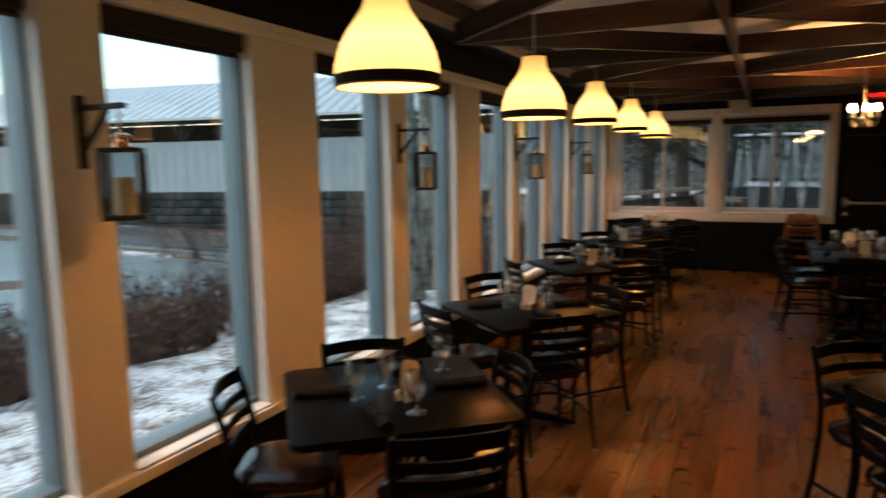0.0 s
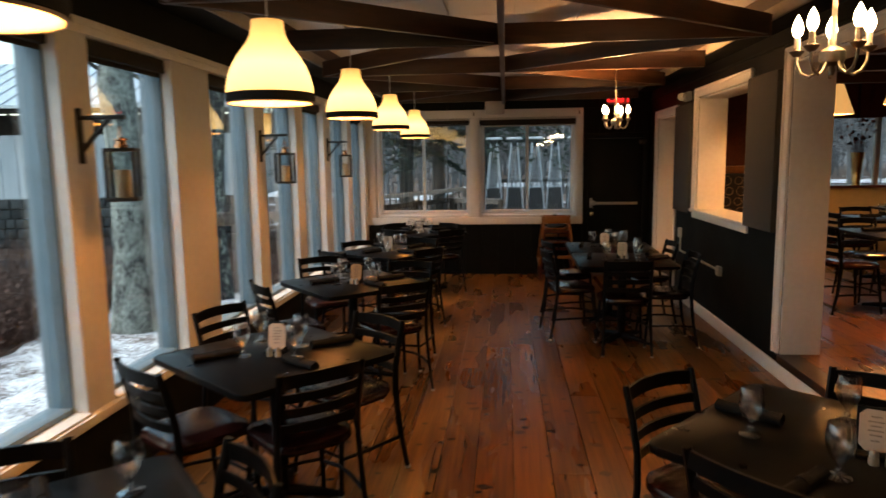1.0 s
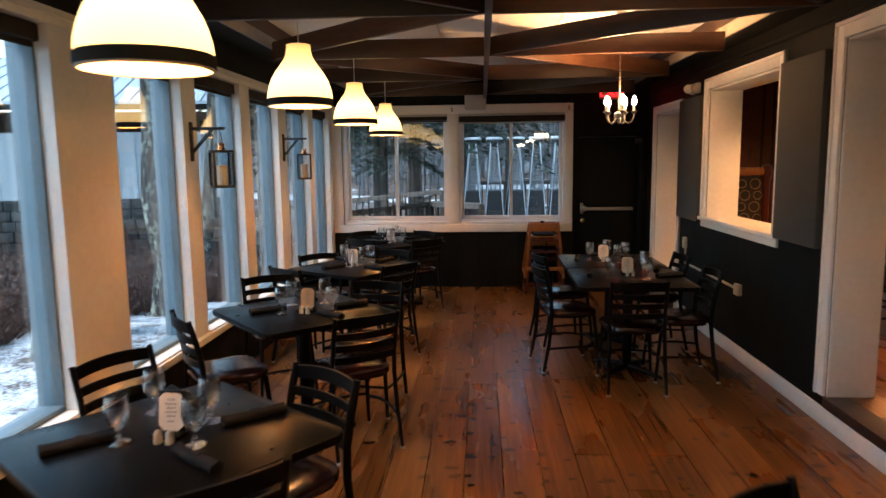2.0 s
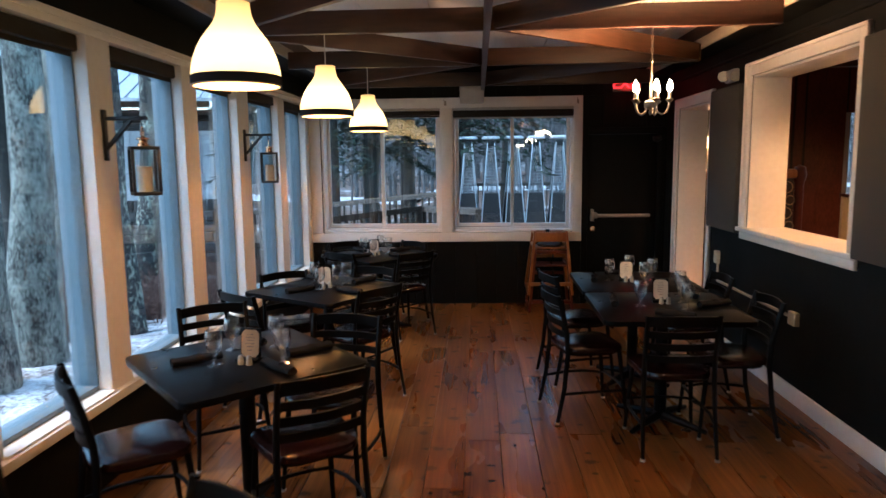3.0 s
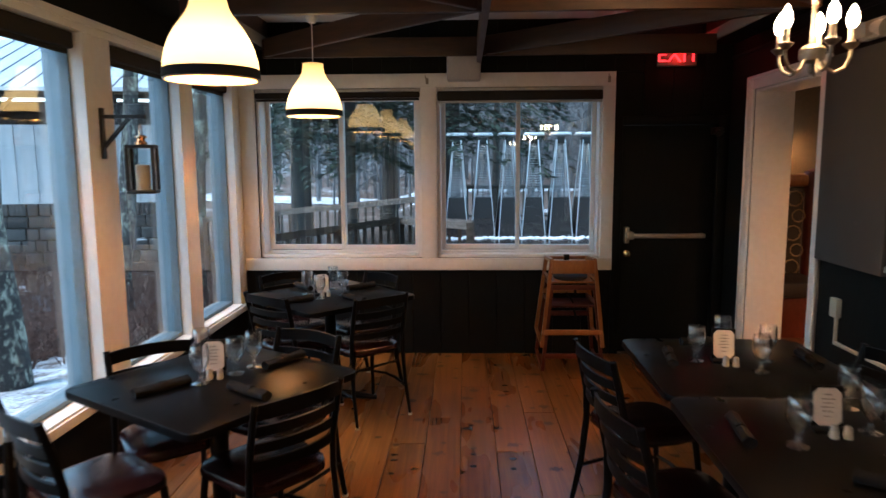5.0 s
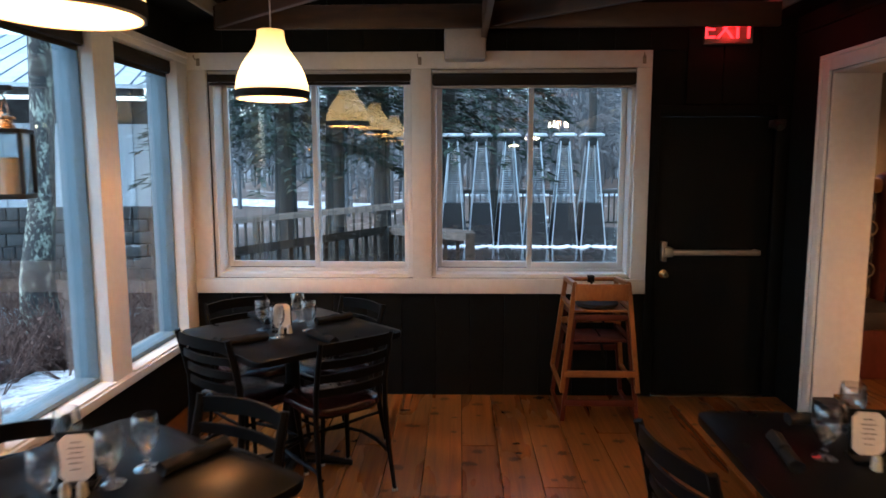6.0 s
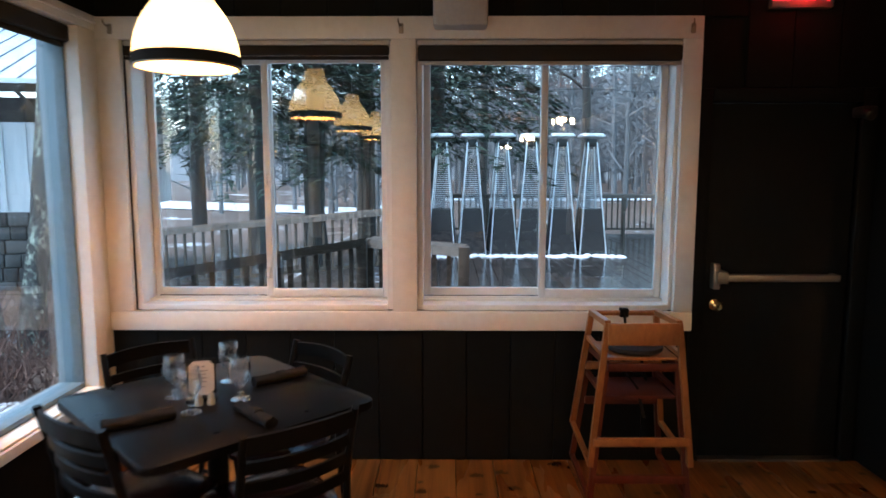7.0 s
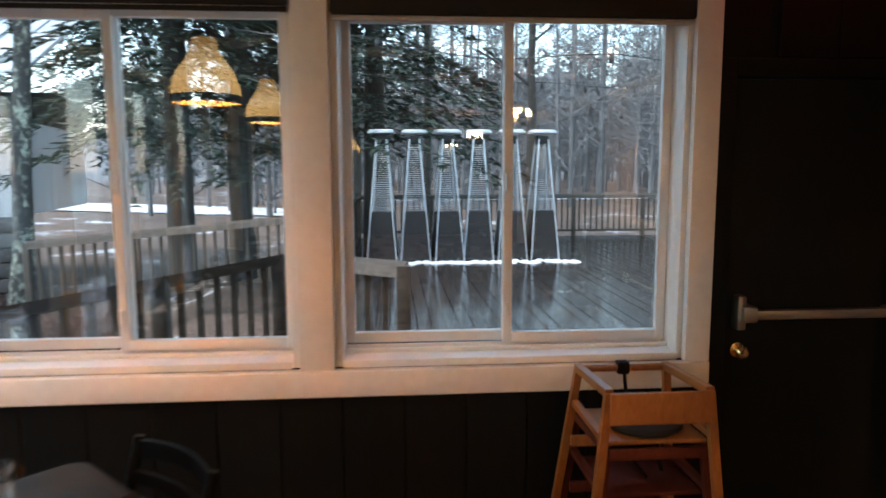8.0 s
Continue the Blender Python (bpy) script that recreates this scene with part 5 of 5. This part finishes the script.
for k, (x, y, h, r, mt, ln) in enumerate(TREES):
    build_tree(pose(x, y, height(x, y) - 0.05, 0, 0, 47 * k), h, r, mt, "bare winter tree with rough grey lichened bark" if mt in (M_BARK, M_LICHEN) else "bare dark-barked winter tree", k + 1, ln)

for k, (x, y, h, r, ln, turn) in enumerate([(-7.55, 16.94, 11, 0.26, 0.05, 31), (-6.9, 17.1, 10, 0.19, 0.10, 31), (-5.75, 17.9, 10, 0.18, 0.06, 25)]):
    build_tree(pose(x, y, height(x, y) - 0.05, 0, 0, turn), h, r, M_LICHEN, "leaning grey trunk with pale green lichen patches", 40 + k, ln, 9, 0.5)

# far woods: countless trunks and fine branches
rnd = random.Random(11)
verts, faces = [], []


def far_stick(p, q, ra, rb, seg=5):
    d = (q - p).normalized()
    s = d.orthogonal().normalized()
    u = d.cross(s)
    i0 = len(verts)
    for c, rr in ((p, ra), (q, rb)):
        for k in range(seg):
            a = 2 * math.pi * k / seg
            verts.append(c + rr * (math.cos(a) * s + math.sin(a) * u))
    for k in range(seg):
        faces.append((i0 + k, i0 + (k + 1) % seg, i0 + seg + (k + 1) % seg, i0 + seg + k))


for k in range(760):
    if k < 560:
        x, y = rnd.uniform(-50, 60), rnd.uniform(40, 130)
    else:
        x, y = rnd.uniform(-10, 60), rnd.uniform(60, 150)
    if x < -3 - 0.30 * y:
        continue
    h, r = rnd.uniform(11, 21), rnd.uniform(0.06, 0.2)
    p = Vector((x, y, height(x, y) - 0.2))
    q = p + Vector((rnd.uniform(-0.6, 0.6), rnd.uniform(-0.6, 0.6), h))
    far_stick(p, q, r, r * 0.2, 6)
    for j in range(30):
        u = rnd.uniform(0.10, 0.97)
        s = p.lerp(q, u)
        a = rnd.uniform(0, 6.28)
        e = s + Vector((math.cos(a), math.sin(a), rnd.uniform(0.1, 0.9))) * h * rnd.uniform(0.06, 0.17) * (1.15 - 0.6 * u)
        far_stick(s, e, r * 0.25 * (1.1 - u) + 0.0003 * y, 0.004 + 0.0002 * y, 3)
        for _ in range(3):
            s2 = s.lerp(e, rnd.uniform(0.35, 0.9))
            far_stick(s2, s2 + Vector((rnd.uniform(-1, 1), rnd.uniform(-1, 1), rnd.uniform(-0.2, 1))) * rnd.uniform(0.5, 1.9), 0.006 + 0.0005 * y, 0.003 + 0.0002 * y, 3)
fw = bpy.data.meshes.new("far_woods")
fw.from_pydata([tuple(v) for v in verts], [], faces)
fw.materials.append(M_FARBARK)
tagged(new("far_woods", fw), "grey bare winter woods far behind", "woods", kind="stuff")

# low hill added behind the woods to cover the bright sky near the horizon
hl = bmesh.new()
hr = []
for j, (yy, zz) in enumerate(((150, -2.0), (175, 13.0), (205, 28.0), (250, 38.0), (320, 40.0), (380, 0.0))):
    hr.append([hl.verts.new((-120 + 14 * i, yy + 0.0008 * (14 * i - 160) ** 2, zz * (0.75 + 0.35 * noise.noise((i * 0.35, j * 0.3, 2.0))) * min(1.0, 0.25 + i / 9.0))) for i in range(30)])
for a, b in zip(hr, hr[1:]):
    for i in range(29):
        hl.faces.new((a[i], a[i + 1], b[i + 1], b[i]))
solo("backdrop_hill", hl, M_FARBARK, "grey-brown hill added behind the woods to cover bright low sky", "hill", kind="structure")

# hemlocks with drooping dark boughs


def build_hemlock(m, hgt, label, seed):
    r2 = random.Random(seed)
    t = root("hemlock_tree", m, label, "tree", "hemlocks")
    part("trunk", tube([(0, 0, 0), (0.05, 0, hgt * 0.5), (0, 0.05, hgt)], [0.26, 0.16, 0.03], 10), M_BARKDARK, t)
    vs_, fs_ = [], []
    for k in range(260):
        u = r2.uniform(0.22, 0.98)
        a = r2.uniform(0, 6.28)
        ln = hgt * 0.26 * (1.08 - u) + 0.5
        d = Vector((math.cos(a), math.sin(a), -0.05))
        s = Vector((0, 0, u * hgt))
        for j in range(64):
            f = r2.uniform(0.12, 1.0)
            c = s + d * ln * f + Vector((0, 0, -0.35 * ln * f * f))
            side = Vector((-d.y, d.x, 0))
            c = c + side * r2.uniform(-0.32, 0.32) * ln * (1.05 - f) * 0.8
            w_, l_ = r2.uniform(0.025, 0.06), r2.uniform(0.14, 0.34)
            ax = (d + side * r2.uniform(-1.2, 1.2) + Vector((0, 0, r2.uniform(-0.7, 0.1)))).normalized()
            bx = ax.cross(Vector((r2.uniform(-0.4, 0.4), r2.uniform(-0.4, 0.4), 1))).normalized()
            i0 = len(vs_)
            vs_ += [c - bx * w_, c + bx * w_, c + ax * l_ + bx * w_ * 0.3, c + ax * l_ * 0.6 + Vector((0, 0, 0.02))]
            fs_ += [(i0, i0 + 1, i0 + 2), (i0, i0 + 2, i0 + 3)]
    me = bpy.data.meshes.new("crown")
    me.from_pydata([tuple(v) for v in vs_], [], fs_)
    me.materials.append(M_NEEDLE)
    cr = new("crown", me)
    cr.parent = t
    return t


build_hemlock(pose(-0.7, 22.0, -0.4), 13, "dark green hemlock with drooping boughs", 3)
build_hemlock(pose(-4.2, 20.5, -0.4), 12, "dark green hemlock with drooping boughs", 5)
build_hemlock(pose(-2.6, 25.0, -0.4), 15, "dark green hemlock with drooping boughs", 12)
build_hemlock(pose(-9, 30, -0.4), 14, "dark green hemlock with drooping boughs", 8)

# thorny brown shrubs along the lot
rnd = random.Random(21)
verts, faces = [], []
for k in range(900):
    y = rnd.uniform(-5, 15)
    x = -5.5 - 1.1 * abs(rnd.gauss(0, 0.6)) - (0.4 if y < 3 else 0.0)
    p = Vector((x, y, height(x, y)))
    for j in range(7):
        q = p + Vector((rnd.uniform(-0.5, 0.5), rnd.uniform(-0.5, 0.5), rnd.uniform(0.2, 0.75)))
        mid = p.lerp(q, 0.5) + Vector((rnd.uniform(-0.1, 0.1), rnd.uniform(-0.1, 0.1), 0.05))
        far_stick(p, mid, 0.007, 0.005, 3)
        far_stick(mid, q, 0.005, 0.002, 3)
        for _ in range(3):
            c = mid.lerp(q, rnd.random())
            i0 = len(verts)
            u = Vector((rnd.uniform(-1, 1), rnd.uniform(-1, 1), rnd.uniform(-1, 1))) * 0.035
            v = Vector((rnd.uniform(-1, 1), rnd.uniform(-1, 1), rnd.uniform(-1, 1))) * 0.03
            verts += [c, c + u, c + u + v, c + v]
            faces.append((i0, i0 + 1, i0 + 2, i0 + 3))
for k in range(380):
    x, y = rnd.uniform(-11, -4.8), rnd.uniform(9.5, 20)
    p = Vector((x, y, height(x, y)))
    top = rnd.uniform(0.5, 1.5)
    for j in range(6):
        q = p + Vector((rnd.uniform(-0.6, 0.6), rnd.uniform(-0.6, 0.6), top * rnd.uniform(0.5, 1.0)))
        mid = p.lerp(q, 0.5) + Vector((rnd.uniform(-0.12, 0.12), rnd.uniform(-0.12, 0.12), 0.08))
        far_stick(p, mid, 0.008, 0.006, 3)
        far_stick(mid, q, 0.006, 0.002, 3)
        far_stick(mid, mid + Vector((rnd.uniform(-0.3, 0.3), rnd.uniform(-0.3, 0.3), rnd.uniform(0.1, 0.4))), 0.004, 0.002, 3)
sb = bpy.data.meshes.new("shrubs")
sb.from_pydata([tuple(v) for v in verts], [], faces)
sb.materials.append(M_TWIG)
tagged(new("shrubs", sb), "tangled red-brown winter shrubs with dead leaves", "shrubs", kind="stuff")

# covered shed across the lot, its long front facing the windows
SY0, SY1 = -26.0, 6.9
shed = root("covered_shed", pose(-15.0, 21.4, 0.62, 0, 0, -79), "long shed with pale weathered siding and a metal roof", "shed")
part("wall", box(-6, 0, SY0, SY1, 0.0, 2.05), M_SIDING, shed, "pale weathered board siding")
for k in range(66):
    y = SY0 + 0.5 * k
    part("batten", box(0.001, 0.03, y, y + 0.05, 0.05, 2.04), M_SIDING, shed)
# dark block set back under the eaves, its colour giving the loft's shade
part("loft_shade_block", box(-6, -3, SY0, SY1, 2.06, 2.9), M_BARKDARK, shed, "solid dark block in place of the open loft's shade under the eaves")
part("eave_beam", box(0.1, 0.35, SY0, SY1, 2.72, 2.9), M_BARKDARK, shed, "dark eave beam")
for k in range(11):
    y = SY0 + 1.5 + 3 * k
    part("post", box(-0.1, 0.1, y - 0.09, y + 0.09, 2.05, 2.75), M_BARKDARK, shed)
    part("bracket", tube([(0.0, y - 0.6, 2.75), (0.0, y, 2.1), (0.0, y + 0.6, 2.75)], 0.06, 4), M_BARKDARK, shed)
rf = bmesh.new()
a = [rf.verts.new(c) for c in ((0.7, SY0 - 0.5, 2.85), (0.7, SY1 + 0.5, 2.85), (-4.0, SY1 + 0.5, 4.75), (-4.0, SY0 - 0.5, 4.75))]
b = [rf.verts.new((v.co.x, v.co.y, v.co.z + 0.1)) for v in a]
rf.faces.new(list(reversed(a)))
rf.faces.new(b)
for k in range(4):
    rf.faces.new((a[k], a[(k + 1) % 4], b[(k + 1) % 4], b[k]))
roof = part("roof", rf, M_ROOF, shed, "pale standing-seam metal roof")
for k in range(66):
    y = SY0 - 0.4 + 0.51 * k
    part("seam", tube([(0.7, y, 2.96), (-4.0, y, 4.86)], 0.022, 4), M_SEAM, roof)
base_w = root("stone_wall", pose(-15.0, 21.4, 0.62, 0, 0, -79), "grey stacked stone retaining wall under the shed", "stone wall", kind="structure")
part("core", box(-0.4, 0.02, SY0, SY1, -3.0, -0.002), M_BARKDARK, base_w)
rnd = random.Random(17)
for j in range(-3, 4):
    y = -9.0 + 0.15 * (j % 2)
    while y < SY1 - 0.1:
        w_ = rnd.uniform(0.28, 0.6)
        part("stone", box(0.0, 0.12 + rnd.uniform(0, 0.05), y + 0.012, min(SY1, y + w_) - 0.012, -1.28 + 0.32 * j + 0.012, -0.96 + 0.32 * j - 0.012, 0.03), M_STONE, base_w)
        y += w_

# ---- deck beyond the end wall ----
DZ0 = 0.0
deck = root("deck", pose(0, 0, 0), "wet grey-brown wooden deck", "deck", kind="structure")
part("frame", box(-1.1, 9.0, 10.75, 23.6, -0.4, -0.06), M_BARKDARK, deck, "dark deck framing")


def build_rail(name, p, q, posts, label):
    r = root(name, pose(0, 0, 0), label, "railing", "deck railings")
    p, q = Vector(p), Vector(q)
    d = q - p
    z = Vector((0, 0, 1))
    for k in range(posts + 1):
        c = p + d * k / posts
        part("rail_post", box(c.x - 0.045, c.x + 0.045, c.y - 0.045, c.y + 0.045, c.z - 0.05, c.z + 0.98, 0.005), M_RAIL, r)
    part("top_rail", tube([p + z * 0.95, q + z * 0.95], 0.075, 4, flat=0.4), M_RAIL, r)
    part("low_rail", tube([p + z * 0.14, q + z * 0.14], 0.035, 4), M_RAIL, r)
    n = int(d.length / 0.14)
    for k in range(1, n):
        c = p + d * k / n
        part("baluster", box(c.x - 0.018, c.x + 0.018, c.y - 0.018, c.y + 0.018, c.z + 0.14, c.z + 0.92), M_RAIL, r, smooth=False)
    return r


build_rail("deck_railing", (-2.2, 11.0, -0.02), (-1.15, 12.75, 0.0), 2, "weathered wooden stair railing beside the deck")
build_rail("deck_railing", (-1.1, 12.85, 0.0), (-0.27, 12.2, 0.0), 1, "short weathered deck railing")
build_rail("deck_railing", (-1.1, 23.5, 0.0), (9.0, 23.5, 0.0), 6, "weathered deck railing at the far edge")
build_rail("deck_railing", (-1.1, 17.5, 0.0), (-1.1, 23.4, 0.0), 4, "weathered deck railing along the side")
build_rail("deck_railing", (-5.2, 17.2, -0.35), (-1.2, 17.4, 0.0), 3, "weathered brown wooden ramp railing")


def build_heater(m):
    h = root("patio_heater", m, "tall pyramid patio heater with pale steel frame and snowy hood", "heater", "patio heaters")
    bot, top, z0, zm, z1 = 0.255, 0.085, 0.06, 0.86, 2.02
    at = lambda z: bot + (top - bot) * (z - z0) / (z1 - z0)
    for sx in (-1, 1):
        for sy in (-1, 1):
            part("frame_bar", tube([(sx * bot, sy * bot, 0.0), (sx * top, sy * top, z1 + 0.08)], 0.016, 4), M_GALV, h)
    body = bmesh.new()
    lo = [body.verts.new((sx * at(z0) * 0.97, sy * at(z0) * 0.97, z0)) for sx, sy in ((-1, -1), (1, -1), (1, 1), (-1, 1))]
    hi = [body.verts.new((sx * at(zm) * 0.97, sy * at(zm) * 0.97, zm)) for sx, sy in ((-1, -1), (1, -1), (1, 1), (-1, 1))]
    body.faces.new(list(reversed(lo)))
    body.faces.new(hi)
    for k in range(4):
        body.faces.new((lo[k], lo[(k + 1) % 4], hi[(k + 1) % 4], hi[k]))
    part("cabinet", body, M_HEATER, h, "dark brown cabinet")
    for j in range(30):
        z = zm + 0.03 + j * (z1 - zm - 0.05) / 30
        r = at(z)
        part("guard_wire", tube([(-r, -r, z), (r, -r, z), (r, r, z), (-r, r, z), (-r, -r, z)], 0.004, 4), M_GALV, h)
    part("glass_tube", tube([(0, 0, zm), (0, 0, z1)], 0.05, 12), M_PANE, h)
    part("head", box(-0.09, 0.09, -0.09, 0.09, z1, z1 + 0.14, 0.01), M_BLACKIRON, h)
    part("hood", slab(rounded(0.44, 0.44, 0.05), 2.20, 2.235, 0.01), M_GALV, h, "flat square hood")
    part("snow_cap", slab(rounded(0.40, 0.40, 0.10), 2.236, 2.262, 0.01), M_SNOW, h, "thin layer of snow")
    return h


for k in range(6):
    put("heater", build_heater, pose(-0.50 + 0.56 * k, 19.6 + 0.06 * (k % 2), 0.0, 0, 0, 6 * (k % 3) - 5))
sheet_b = bmesh.new()
rnd = random.Random(9)
for k in range(26):
    cx, cy = -0.74 + 0.14 * k, 19.2 + rnd.uniform(-0.12, 0.12)
    lathe([(rnd.uniform(0.09, 0.17), 0.002), (0.05, 0.035), (0, 0.045)], 8, sheet_b, (cx, cy, 0))
solo("snow_ridge", sheet_b, M_SNOW, "low ridge of slushy snow at the heaters' feet", "snow", kind="stuff")

# sagging light strings over the deck
for k, (y, z) in enumerate(((17.0, 3.05), (21.0, 3.2))):
    s = root("string_lights", pose(0, y, 0), "dark sagging string of unlit garden bulbs", "string lights", "light strings")
    pts = [Vector((-3 + 12 * u / 24, 0.4 * math.sin(u), z + 0.5 * ((u - 12) / 12) ** 2)) for u in range(25)]
    part("wire", tube(pts, 0.008, 5), M_BLACKIRON, s)
    for p in pts[1::2]:
        part("bulb", lathe([(0, 0), (0.02, -0.01), (0.028, -0.06), (0.03, -0.09), (0.015, -0.12), (0, -0.125)], 8, at=tuple(p)), M_BLACKIRON, s)

# ---- planks and boards ----
PLANK_W = 0.205


def plank_mesh(ln):
    return mesh_of("plank", box(-PLANK_W / 2 + 0.0015, PLANK_W / 2 - 0.0015, -ln / 2 + 0.001, ln / 2 - 0.001, -0.022, 0.0, 0.002), M_FLOOR, False)


LENGTHS = [1.3, 1.8, 2.4, 3.0, 3.6]
plank_data = {ln: plank_mesh(ln) for ln in LENGTHS}
rnd = random.Random(3)


def lay(parent, x0, x1, y0, y1, z):
    x = x0 + PLANK_W / 2
    while x - PLANK_W / 2 < x1:
        y = y0
        while y < y1:
            ln = min(rnd.choice(LENGTHS), round(y1 - y, 2))
            if ln < 0.05:
                break
            if ln not in plank_data:
                plank_data[ln] = plank_mesh(ln)
            p = new("plank", plank_data[ln])
            p.parent = parent
            p.location = (x, y + ln / 2, z)
            y += ln
        x += PLANK_W


lay(sub, WEST + 0.0, EAST - 0.04, SOUTH, NORTH, 0.0)
lay(floor_2, EAST + 0.13, 6.0, 2.2, Y2, STEP)

board_w = 0.238
bd = {}


def wall_board(x, w, z0, z1, parent):
    key = (round(w, 3), round(z0, 3), round(z1, 3))
    if key not in bd:
        bd[key] = mesh_of("board", box(-w / 2 + 0.002, w / 2 - 0.002, 0.0, 0.016, z0, z1, 0.003), M_DARKWALL, False)
    ob = new("board", bd[key])
    ob.parent = parent
    ob.location = (x, 0, 0)


x = WEST
while x < DX0 - 0.07 - 1e-6:
    w = min(board_w, DX0 - 0.07 - x)
    wall_board(x + w / 2, w, 0.0, 0.728, north)
    x += w
x = WEST
while x < EAST - 1e-6:
    w = min(board_w, EAST - x)
    wall_board(x + w / 2, w, 2.358 if x < 0.9 else DZ + 0.075, TOP, north)
    x += w
dk = mesh_of("deck_board", box(-0.068, 0.068, -6.4, 6.4, -0.05, 0.0, 0.004), M_DECK, False)
for k in range(70):
    p = new("deck_board", dk)
    p.parent = deck
    p.location = (-1.02 + 0.143 * k, 17.18, 0.004 * (k % 3))
